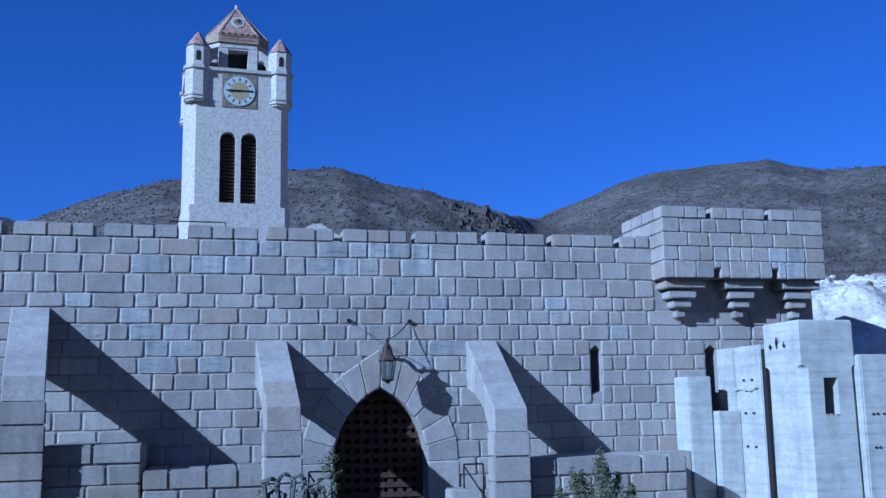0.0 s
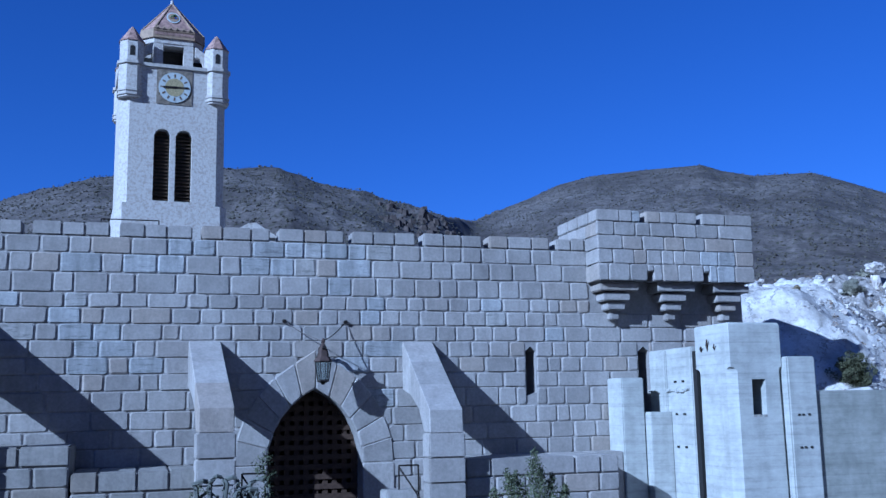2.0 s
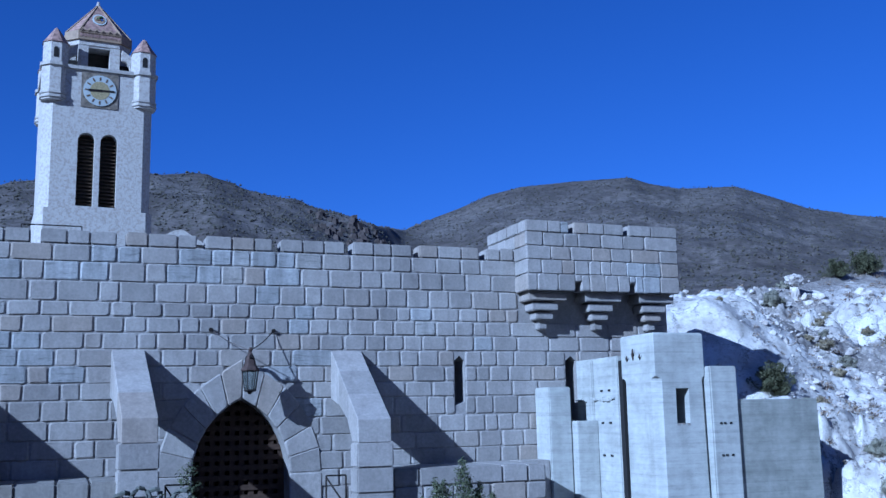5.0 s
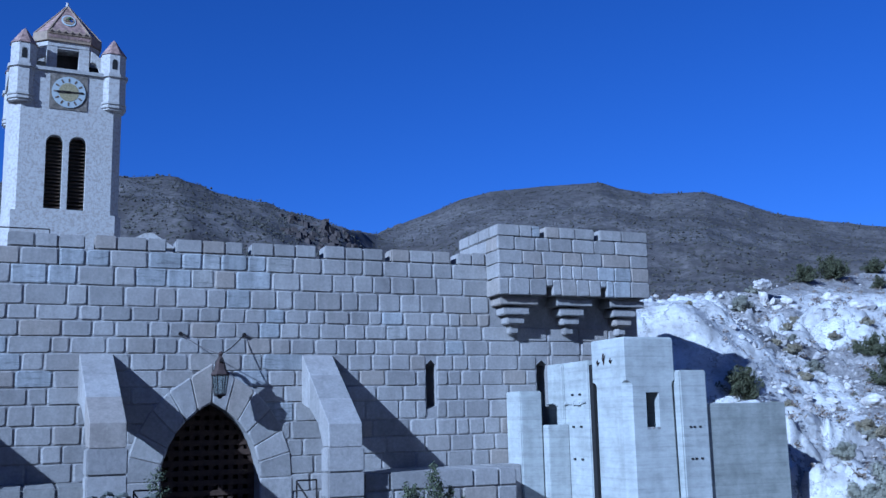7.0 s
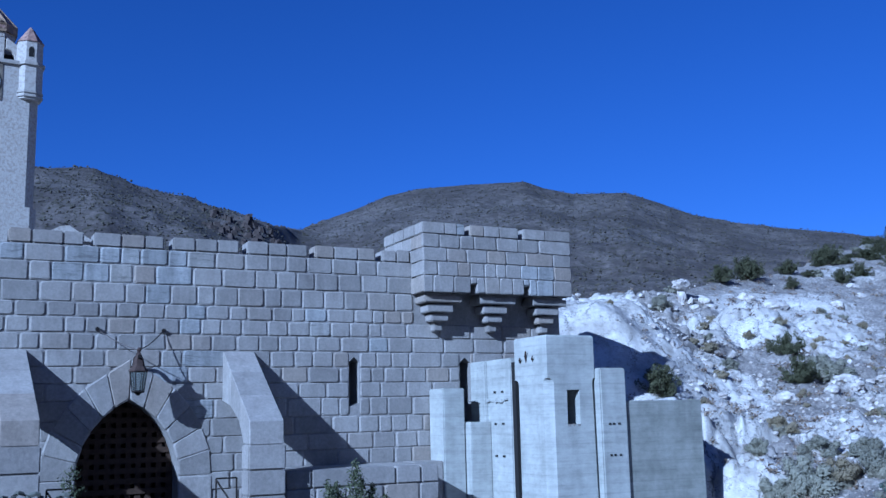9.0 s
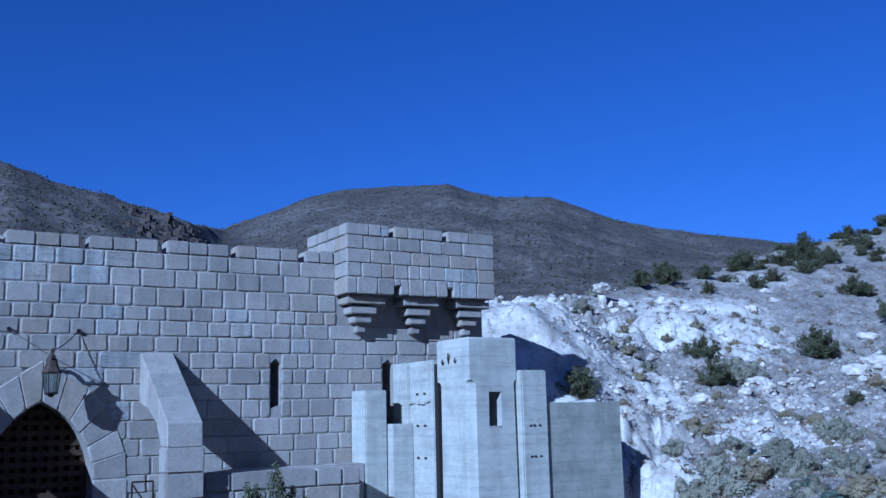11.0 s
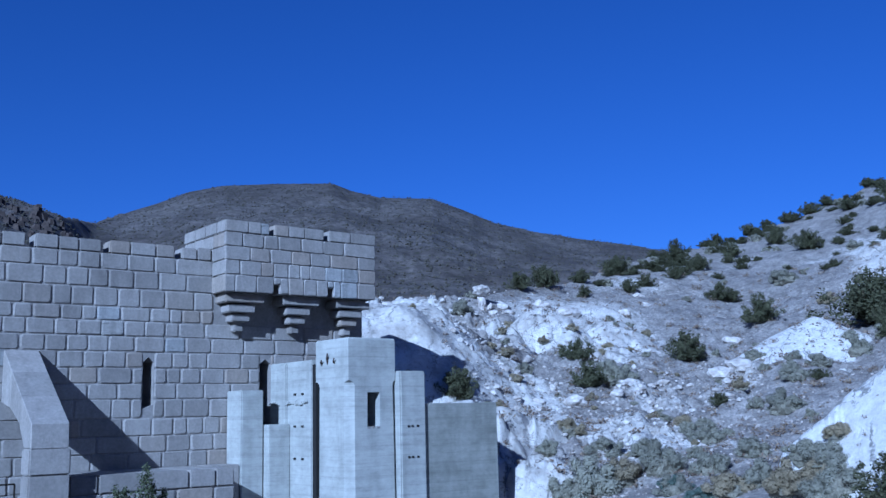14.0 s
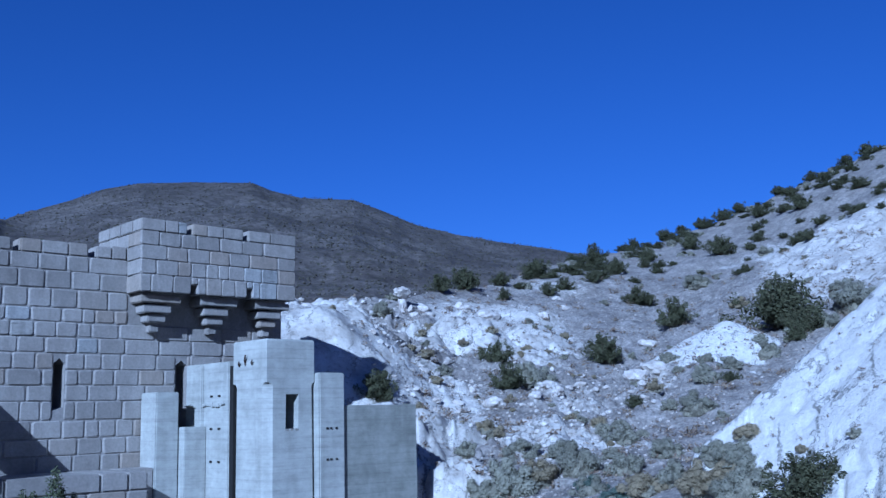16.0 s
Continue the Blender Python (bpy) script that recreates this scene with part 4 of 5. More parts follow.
    for sy in (-1, 1):
        part("belfry_beam", boxed(-0.48, 0.48, sy * 1.18 - 0.2, sy * 1.18 + 0.2, zb1 - 0.10, zb1), M_STUCCO, ob)
    # Solid dark block imitates the shade within the open belfry.
    part("belfry_core", boxed(-0.9, 0.9, -0.3, 0.6, zb0, zb1), M_DARK, ob)
    # Solid near-black boxes imitate the shaded void under the wings.
    for sx in (-1, 1):
        part("wing_shade", boxed(sx * 1.18 - 0.3, sx * 1.18 + 0.3, -1.05, 1.05, zb0 + 0.003, 19.55), M_SHADE, ob, "solid near-black box standing in for shade under the wing wall")
    for sx in (-1, 1):
        wing = [(sx * 0.98, 20.1), (sx * 1.72, 19.60), (sx * 1.6, zb0), (sx * 1.38, zb0)] + [(sx * (0.98 + 0.4 * math.cos(radians(a))), 19.1 + 0.5 * math.sin(radians(a))) for a in (0, 30, 60, 90)]
        for sy in (-1, 1):
            part("belfry_wing", prismed(wing, sy * 1.58 - 0.12, sy * 1.58 + 0.12), M_STUCCO, ob, "curved white wing wall")
    # eaves drum and pyramid roof
    z_e = 20.48
    ew = 1.42
    part("roof_drum", prismed(octo(ew, 0.52), zb1, z_e, "z"), M_STUCCO, ob)
    part("eaves_band", prismed(octo(ew + 0.08, 0.54), z_e, z_e + 0.42, "z"), M_TILE_PALE, ob, "ochre tiled band under the roof")
    z_r, z_ap = z_e + 0.42, 22.85
    bm = bmesh.new()
    q = octo(ew + 0.04, 0.54)
    ring0 = [bm.verts.new((x, y, z_r)) for x, y in q]
    tip = bm.verts.new((0, 0, z_ap))
    for k in range(8):
        bm.faces.new((ring0[k], ring0[(k + 1) % 8], tip))
    bm.faces.new(ring0[::-1])
    roof = part("roof", bm, M_TILE, ob, "red clay tile pyramid roof")
    for k in range(8):
        p0 = Vector((*q[k], z_r))
        part("hip_tile", tubed([p0, Vector((0, 0, z_ap))], 0.055, 6, 0.6), M_TILE_PALE, roof)
    part("finial", tubed([(0, 0, z_ap - 0.12), (0, 0, z_ap + 0.02), (0, 0, z_ap + 0.14)], 0.1, 8, 0.6), M_STUCCO, roof)
    # tile rows of the roof, zigzag of the band, round panel
    slope_dir = Vector((0, ew + 0.05, z_ap - z_r))
    def on_front(u, s, lift=0.02):
        return Vector((u, -(ew + 0.05) * (1 - s) - lift, z_r + (z_ap - z_r) * s + lift * 0.5))
    n = 6
    for k in range(n):
        u0 = -0.9 + 1.8 * k / n
        w = 1.8 / n
        bm = bmesh.new()
        a, b, c = on_front(u0, 0.01), on_front(u0 + w, 0.01), on_front(u0 + w / 2, 0.125)
        vs = [bm.verts.new(v) for v in (a, b, c)] + [bm.verts.new(v + Vector((0, 0.03, 0))) for v in (a, b, c)]
        for f in ((0, 1, 2), (5, 4, 3), (0, 3, 4, 1), (1, 4, 5, 2), (2, 5, 3, 0)):
            bm.faces.new([vs[i] for i in f])
        part("zigzag_tile", bm, M_TILE_PALE, roof)
        part("dark_zigzag_tile", prismed([(u0 + w * 0.22, z_r - 0.02), (u0 + w * 0.78, z_r - 0.02), (u0 + w * 0.5, z_r + 0.10)], -(ew + 0.10), -(ew + 0.02)), M_RUST, roof)
        for j in (0, 1):
            c = u0 + w * (0.25 + 0.5 * j)
            part("band_tile", prismed([(c - 0.10, z_e + 0.21), (c, z_e + 0.11), (c + 0.10, z_e + 0.21), (c, z_e + 0.31)], -(ew + 0.10), -(ew + 0.06)), M_TILE, roof)
            part("edge_tile", prismed([(c - 0.11, z_e + 0.35), (c + 0.11, z_e + 0.35), (c, z_e + 0.27)], -(ew + 0.10), -(ew + 0.06)), M_LOUVRE, roof)
    for rad, mat, lift in ((0.32, M_CLOCK, 0.03), (0.25, M_TILE_PALE, 0.045)):
        bm = bmesh.new()
        loop = [on_front(rad * math.cos(k * math.tau / 20), 0.44 + 1.45 * rad * math.sin(k * math.tau / 20) / slope_dir.length, lift) for k in range(20)]
        low = [v + Vector((0, 0.04, 0)) for v in loop]
        va, vb = [bm.verts.new(v) for v in loop], [bm.verts.new(v) for v in low]
        bm.faces.new(va), bm.faces.new(vb[::-1])
        for k in range(20):
            bm.faces.new((va[k], vb[k], vb[(k + 1) % 20], va[(k + 1) % 20]))
        part("round_tile", bm, mat, roof)
    for u, s, w, ln, turn, mat in ((-0.06, 0.46, 0.05, 0.17, 50, M_TILE_GREEN), (0.02, 0.40, 0.04, 0.16, -55, M_LOUVRE), (0.10, 0.41, 0.07, 0.09, 20, M_TILE_BLUE), (-0.12, 0.40, 0.05, 0.08, 0, M_LOUVRE), (0.08, 0.50, 0.05, 0.1, 70, M_TILE_GREEN)):
        c, a = on_front(u, s, 0.06), radians(turn)
        part("medallion_leaf", prismed([(c.x + p * math.cos(a) - r * math.sin(a), c.z + p * math.sin(a) + r * math.cos(a)) for p, r in ((-ln, 0), (0, -w), (ln, 0), (0, w))], c.y - 0.02, c.y + 0.12), mat, roof)
    # corner turrets, octagonal, hung on stepped bands
    for sx, sy in ((-1, -1), (1, -1), (-1, 1), (1, 1)):
        tx, ty = sx * 1.92, sy * 2.02
        tr = 0.60
        oct8 = lambda r: [(tx + r * math.cos(radians(22.5 + 45 * k)), ty + r * math.sin(radians(22.5 + 45 * k))) for k in range(8)]
        z0, z1, z2, z3 = 17.2, 18.7, 19.82, 20.54
        t = part("turret", prismed(oct8(tr), z0 + 0.3, z1, "z"), M_STUCCO, ob)
        for j, grow in enumerate((0.05, 0.0, 0.05, -0.02)):
            part("stepped_band", prismed(oct8(tr + grow), z0 + 0.21 - 0.09 * j, z0 + 0.3 - 0.09 * j, "z"), M_TRIM if grow > 0 else M_STUCCO, t)
        part("turret_band", prismed(oct8(tr + 0.09), z1, z1 + 0.14, "z"), M_TRIM, t)
        part("turret_head", prismed(oct8(tr - 0.03), z1 + 0.14, z2, "z"), M_STUCCO, t)
        # No hole is cut: a near-black panel imitates the opening's shade.
        part("niche", prismed([(tx - 0.11, z1 + 0.38), (tx + 0.11, z1 + 0.38)] + [(tx + 0.11 * math.cos(radians(a)), z1 + 0.75 + 0.12 * math.sin(radians(a))) for a in (0, 36, 72, 108, 144, 180)], ty - (tr - 0.03) * 0.924 - 0.012, ty - tr * 0.5), M_SHADE, t, "near-black round-headed panel standing in for a shaded opening")
        bm = bmesh.new()
        hoops = [[bm.verts.new((x, y, z)) for x, y in oct8(r)] for z, r in ((z2, tr + 0.02), (z2 + 0.07, tr - 0.04), (z2 + 0.36, tr - 0.24), (z2 + 0.72, 0.12))]
        tip = bm.verts.new((tx, ty, z3 + 0.12))
        for low, high in zip(hoops, hoops[1:]):
            for k in range(8):
                bm.faces.new((low[k], low[(k + 1) % 8], high[(k + 1) % 8], high[k]))
        for k in range(8):
            bm.faces.new((hoops[-1][k], hoops[-1][(k + 1) % 8], tip))
        bm.faces.new(hoops[0][::-1])
        part("turret_roof", bm, M_TILE, t, "small red tile roof")
    return ob


clock_tower()


# ---- concrete ruin ----
def concrete_ruin():
    ob = tagged(new("concrete_ruin"), "unfinished board-formed concrete walls and piers beside the castle wall", "ruin")
    bv = 0.025
    part("pier", boxed(10.72, 11.29, 21.22, 21.98, -0.4, 3.48, bevel=bv), M_CONCRETE, ob)
    part("low_wall", boxed(11.31, 11.855, 20.97, 21.96, -0.4, 2.68, bevel=0.015), M_CONCRETE, ob)
    side = part("side_wall", boxed(11.86, 12.4, 20.0, 21.97, -0.4, 4.13, bevel=bv), M_CONCRETE, ob)
    part("pilaster", boxed(11.80, 11.9, 21.1, 21.4, -0.4, 4.1, bevel=bv), M_CONCRETE, side)
    # Small near-black boxes on the face imitate shaded tie holes.
    for z in (3.36, 2.62, 1.88):
        for y in (20.4, 20.75):
            part("tie_hole_shade", boxed(11.842, 11.87, y - 0.055, y + 0.045, z - 0.02, z + 0.026), M_SHADE, side)
    spall = bmesh.new()
    rng = random.Random(15)
    y = 21.95
    while y > 20.15:
        d = rng.uniform(0.06, 0.16)
        box(spall, 11.80 + rng.uniform(0, 0.03), 11.87, y - d, y, 3.14 + rng.uniform(-0.03, 0.03), 3.19 + rng.uniform(0, 0.03))
        y -= d
    part("spalled_edge", spall, M_CONCRETE, side)
    # tower: square head over a shaft whose corners are cut back below rounded stops, with a window in the front
    x0, x1, y0, y1 = 11.87, 13.13, 18.47, 19.83
    wx0, wx1, wz0, wz1 = 12.36, 12.69, 2.58, 3.34
    ch, z_stop = 0.17, 3.50
    bm = bmesh.new()
    levels = [(-0.4, ch, 0.03), (z_stop, ch, 0.0), (z_stop + 0.05, ch * 0.86, 0.0), (z_stop + 0.09, ch * 0.5, 0.0), (z_stop + 0.10, 0.012, 0.0), (4.50, 0.012, 0.0), (4.54, 0.03, -0.025)]
    rings = []
    for z, c, g in levels:
        xa, xb, ya, yb = x0 - g * 0.6, x1 + g, y0 - g * 0.6, y1
        q = [(xa, ya + c), (xa + c, ya), (xb - c * 0.5, ya), (xb, ya + c * 0.5), (xb, yb), (xa + c, yb), (xa, yb - c)]
        rings.append([bm.verts.new((px, py, z)) for px, py in q])
    for low, high in zip(rings, rings[1:]):
        for k in range(7):
            if k == 1 and low is rings[0]:
                continue
            bm.faces.new((low[k], low[(k + 1) % 7], high[(k + 1) % 7], high[k]))
    bm.faces.new(rings[0][::-1]), bm.faces.new(rings[-1])
    # the front below the stops, left open at the window, and the reveal of the window
    fl, fr, tl, tr = rings[0][1], rings[0][2], rings[1][1], rings[1][2]
    hole = [bm.verts.new((px, y0 - 0.006, pz)) for px, pz in ((wx0, wz0), (wx1, wz0), (wx1 + 0.01, wz1), (wx0 + 0.01, wz1))]
    deep = [bm.verts.new((v.co.x, y0 + 0.55, v.co.z)) for v in hole]
    for f in ((fl, fr, hole[1], hole[0]), (fr, tr, hole[2], hole[1]), (tr, tl, hole[3], hole[2]), (tl, fl, hole[0], hole[3])):
        bm.faces.new(f)
    for k in range(4):
        bm.faces.new((hole[k], hole[(k + 1) % 4], deep[(k + 1) % 4], deep[k]))
    bm.faces.new(deep)
    tower = part("tower", bm, M_CONCRETE, ob)
    for px, pz, w in ((12.40, 2.585, 0.05), (12.52, 2.59, 0.035), (12.66, 2.585, 0.05)):
        part("broken_edge", boxed(px - w, px + w, y0 - 0.012, y0 + 0.06, pz - 0.05, pz + 0.01, bevel=0.012), M_JOINT, tower)
    # Near-black slab stands in for the shade in this gap.
    part("joint_shade", boxed(11.885, 12.3, 19.835, 19.995, -0.4, 4.02), M_SHADE, ob, "near-black slab standing in for shade in the joint gap")
    for y, h in ((19.58, 0.1), (19.33, 0.24), (19.05, 0.12)):
        part("broken_tie", tubed([(11.90, y, 3.98), (11.83, y - 0.05, 3.98 + h * 0.5), (11.80, y - 0.12, 3.98 + h)], 0.035, 5, 0.5), M_RUST, tower)
    part("pier", boxed(13.145, 13.85, 18.3, 18.95, -0.4, 3.81, bevel=0.03), M_CONCRETE, ob)
    back = part("retaining_wall", boxed(13.852, 16.06, 18.38, 18.66, -0.4, 3.08, bevel=0.02), M_OLD_CONCRETE, ob)
    part("back_wall", boxed(12.4, 14.0, 20.6, 20.9, -0.4, 2.4, bevel=0.02), M_CONCRETE, ob)
    # Here too the holes' shade is dark colour on raised boxes.
    for z in (2.58, 1.9):
        for x in (13.35, 13.45, 13.6):
            part("tie_hole_shade", boxed(x - 0.02, x + 0.035, 18.285, 18.31, z - 0.02, z + 0.02), M_SHADE, back)
    return ob


concrete_ruin()


# ---- plants and rocks ----
def leaf_cloud(points, size, seed, out=None, loose=0.38):
    """Small leaf blades about the given places, turned at random, or roughly outward where out gives a direction for each."""
    rng = np.random.default_rng(seed)
    n = len(points)
    a = rng.normal(size=(n, 3))
    if out is not None:
        face = out / (np.linalg.norm(out, axis=1, keepdims=True) + 1e-9) + rng.normal(size=(n, 3)) * loose
        a = np.cross(a, face)
    a /= np.linalg.norm(a, axis=1, keepdims=True)
    b = np.cross(a, face if out is not None else rng.normal(size=(n, 3)))
    b /= np.linalg.norm(b, axis=1, keepdims=True)
    s = (size * rng.uniform(0.6, 1.3, (n, 1)))
    verts = np.stack([points - a * s, points + b * s * 0.45, points + a * s, points - b * s * 0.45], 1).reshape(-1, 3)
    faces = np.arange(4 * n).reshape(n, 4)
    return [tuple(v) for v in verts.tolist()], [tuple(f) for f in faces.tolist()]


M_TWIG = plain("dry_twig", (0.19, 0.18, 0.14), 0.95, 0, 0.5, 25)


def shrub(kind, seed):
    """A desert shrub one metre across: many stems from one root, and leaves along their outer part."""
    rng = np.random.default_rng(seed)
    names = {"creosote": ("creosote_bush", "dark green creosote bush on the pale slope", M_CREOSOTE),
             "sage": ("dry_shrub", "grey dry domed desert shrub on gravel", M_SAGE),
             "mound": ("mound_shrub", "low blue-green mounded desert shrub on gravel", M_MOUND),
             "straw": ("dry_shrub", "tan dry low desert shrub among white rocks", M_STRAW)}
    name, label, mat = names[kind]
    ob = tagged(new(name), label, "shrub", group="desert shrubs on the slope")
    bm = bmesh.new()
    pts, out = [], []
    green = kind == "creosote"

    def clump(c, rad, m):
        d = rng.normal(size=(m, 3))
        d /= np.linalg.norm(d, axis=1, keepdims=True)
        pts.append(c + d * rad * rng.uniform(0.55, 1.15, (m, 1)) * np.array([1, 1, 1.15 if green else 0.85]))
        out.append(d + np.array([0, 0, 0.25]))

    for k in range(34 if green else 22):
        th = rng.uniform(0, math.tau)
        lean = rng.uniform(0.05, 1.3) if green else 1.3 * rng.uniform(0, 1) ** 0.6
        ln = rng.uniform(0.55, 0.72) if green else rng.uniform(0.30, 0.43)
        d = np.array([math.sin(lean) * math.cos(th), math.sin(lean) * math.sin(th), math.cos(lean)])
        bend = rng.normal(size=3) * 0.07
        line = [d * ln * u + bend * u * u for u in (0, 0.35, 0.7, 1.0)]
        tube(bm, [tuple(p) for p in line], 0.011, 3, 0.3)
        if green:
            for u in np.linspace(0.4, 1.0, 4):
                clump(d * ln * u + bend * u * u + rng.normal(size=3) * 0.03, rng.uniform(0.07, 0.13) * (1.15 - 0.25 * u), 60)
        else:
            clump(d * ln + bend, rng.uniform(0.09, 0.16), 380)
            clump(d * ln * 0.6 + bend, rng.uniform(0.10, 0.15), 70)
    pts, out = np.concatenate(pts), np.concatenate(out)
    pts[:, 2] = np.maximum(pts[:, 2], 0.015)
    part("woody_base", bm, M_BARK, ob, "thin woody stems")
    if not green:
        core = bmesh.new()
        bmesh.ops.create_icosphere(core, subdivisions=3, radius=0.30)
        for v in core.verts:
            v.co *= 1 + 0.4 * noise.noise(v.co * 6 + Vector((seed, 0, 0))) + 0.25 * noise.noise(v.co * 15)
            v.co.z = v.co.z * 0.8 + 0.05
        part("inner_growth", core, M_TWIG, ob)
    part("crown", leaf_cloud(pts, 0.030 if green else 0.025, seed + 1, out, 0.38 if green else 0.2), mat, ob)
    return ob


def spread(kind, places, seed, variants=4, low=1.0):
    """Set shrubs at (x, y, width) on the land."""
    rng = random.Random(seed)
    plans = [[] for _ in range(variants)]
    for k, (x, y, w) in enumerate(places):
        tall = rng.uniform(0.85, 1.15) * low
        w *= 1.0 if kind == "creosote" else 1.05
        m = pose(x, y, land_z(x, y) - 0.03, rng.uniform(-6, 6), rng.uniform(-6, 6), rng.uniform(0, 360)) @ Matrix.Diagonal((w * 0.92, w * 0.92, w * tall * (0.9 if kind == "creosote" else 0.95), 1))
        plans[k % variants].append(m)
    for k, plan in enumerate(plans):
        if not plan:
            continue
        first = shrub(kind, seed * 10 + k)
        for m in plan[1:]:
            copy_thing(first, m)
        first.matrix_basis = plan[0]


GREEN = [
    (26.6, 25.9, 1.22), (25.0, 23.8, 1.21), (32.7, 25.7, 1.56), (44.2, 39.4, 1.81), (41.6, 36.3, 1.00), (43.1, 36.3, 1.15),
    (33.7, 36.7, 1.24), (36.1, 37.3, 1.71), (40.0, 38.4, 1.07), (52.1, 41.4, 1.66), (45.9, 36.4, 1.20), (49.5, 37.6, 1.41),
    (44.6, 32.7, 1.25), (37.5, 35.7, 0.76), (26.2, 19.4, 0.63), (60.9, 44.5, 1.28), (51.0, 42.2, 0.90), (39.2, 26.5, 1.61),
    (45.4, 32.5, 1.08), (36.6, 19.9, 3.31), (34.2, 17.6, 1.31), (33.3, 17.6, 0.85), (58.6, 35.7, 2.02), (61.1, 39.5, 1.57),
    (65.2, 44.6, 1.52), (56.3, 39.9, 1.25), (19.1, 23.5, 1.25),
]
GREEN_UPHILL = [
    (71.6, 43.1, 1.61), (70.3, 39.1, 1.64), (66.8, 34.0, 1.70), (68.6, 36.2, 1.32), (73.8, 35.3, 1.48), (66.6, 29.5, 1.40),
    (70.5, 32.5, 1.23), (54.0, 27.0, 0.96), (14.4, 7.5, 1.24), (29.0, 17.6, 0.62), (75.9, 40.5, 1.27), (78.3, 35.6, 1.46),
    (78.8, 34.0, 1.46), (69.6, 44.1, 1.40), (67.4, 44.5, 1.28), (73.5, 42.7, 1.64), (77.1, 38.1, 1.46), (30.5, 35.9, 0.69),
]
GREY = [
    (26.2, 23.8, 1.61), (22.7, 17.3, 1.16), (20.1, 15.3, 1.00), (17.9, 18.1, 1.01), (20.1, 18.7, 1.25), (18.3, 17.5, 1.58),
    (19.6, 16.4, 1.25), (20.5, 17.7, 0.92), (18.2, 14.9, 0.85), (23.5, 25.3, 0.67), (27.5, 33.6, 1.13), (37.2, 17.2, 2.09),
    (43.6, 20.8, 0.93), (28.9, 18.5, 1.09), (30.6, 18.5, 0.97), (32.1, 18.0, 1.09), (26.2, 17.2, 1.28), (21.5, 15.0, 1.04),
    (18.4, 12.8, 0.94), (16.1, 10.2, 0.76), (15.8, 9.5, 0.77), (15.2, 9.0, 0.86), (15.1, 9.2, 0.95), (15.1, 7.1, 0.30),
    (30.9, 21.3, 0.81), (33.5, 17.8, 0.90), (56.3, 31.3, 1.10), (48.6, 31.2, 1.77), (34.9, 17.1, 1.10),
]
TAN = [
    (23.4, 26.2, 0.68), (22.5, 24.7, 0.57), (23.2, 26.8, 0.52), (42.9, 25.3, 1.02), (20.7, 20.6, 0.99), (18.9, 17.0, 1.15),
    (17.8, 13.1, 1.13), (15.6, 10.3, 0.85), (29.8, 29.2, 0.57), (30.3, 27.7, 0.56), (33.5, 28.4, 0.55), (28.2, 29.3, 0.55),
    (25.8, 29.1, 0.49), (24.1, 20.3, 0.54), (23.7, 18.9, 0.62), (27.7, 19.7, 0.69), (29.3, 32.6, 0.65), (15.5, 8.2, 0.30),
    (16.4, 9.7, 0.60), (15.5, 9.8, 0.83), (15.7, 9.7, 0.63),
]
BOULDERS = [
    (26.3, 23.0, 1.11), (24.5, 22.1, 0.49), (25.6, 22.1, 0.50), (23.7, 23.2, 0.94), (29.1, 21.4, 1.02), (24.9, 21.1, 0.30),
    (23.8, 20.0, 0.32), (26.7, 25.2, 0.33), (23.8, 24.3, 0.42), (22.5, 23.7, 0.37), (21.7, 23.9, 0.40), (26.3, 21.2, 0.34),
    (36.3, 32.1, 0.72), (33.5, 34.9, 1.10), (33.9, 33.6, 1.35), (29.8, 21.1, 0.91), (30.5, 33.9, 0.78), (30.7, 34.7, 0.79),
    (28.3, 33.9, 0.60), (41.6, 35.7, 0.81), (39.5, 33.4, 0.65), (36.3, 26.0, 0.76), (22.7, 20.9, 0.35), (27.2, 22.4, 0.36),
]

spread("creosote", GREEN, 11)
spread("creosote", GREEN_UPHILL, 12, low=0.85)
spread("sage", GREY, 13, 5)
spread("straw", TAN, 14)
spread("mound", [(18.4, 15.0, 0.95), (17.6, 13.7, 0.85)], 20, 2, low=0.7)


def scattered(seed, n, sizes, lo, hi, r0, r1):
    rng = random.Random(seed)
    out = []
    while len(out) < n:
        b, r = radians(rng.uniform(lo, hi)), rng.uniform(r0, r1)
        x, y = r * math.sin(b), r * math.cos(b)
        if x < 17.5 and y > 18:
            continue
        out.append((x, y, rng.uniform(*sizes)))
    return out


spread("sage", scattered(5, 95, (0.25, 0.65), 39, 70, 24, 72), 15)
spread("straw", scattered(6, 25, (0.2, 0.5), 36, 52, 27, 44), 16)
spread("creosote", scattered(7, 90, (0.45, 1.1), 48, 70, 60, 88), 17, low=0.8)


def along_crest(seed, n, sizes):
    """Places strung along the skyline of the hillside."""
    rng = random.Random(seed)
    out = []
    for k in range(n):
        b = 47.5 + 21.0 * (k + rng.uniform(-0.6, 0.6)) / n
        r = 46 + 40 * float(ease(38, 62, b)) - rng.uniform(-1.0, 6.0)
        out.append((r * math.sin(radians(b)), r * math.cos(radians(b)), rng.uniform(*sizes)))
    return out


spread("creosote", along_crest(18, 34, (0.5, 1.5)), 18, low=0.7)
spread("sage", along_crest(19, 26, (0.5, 1.1)), 19)


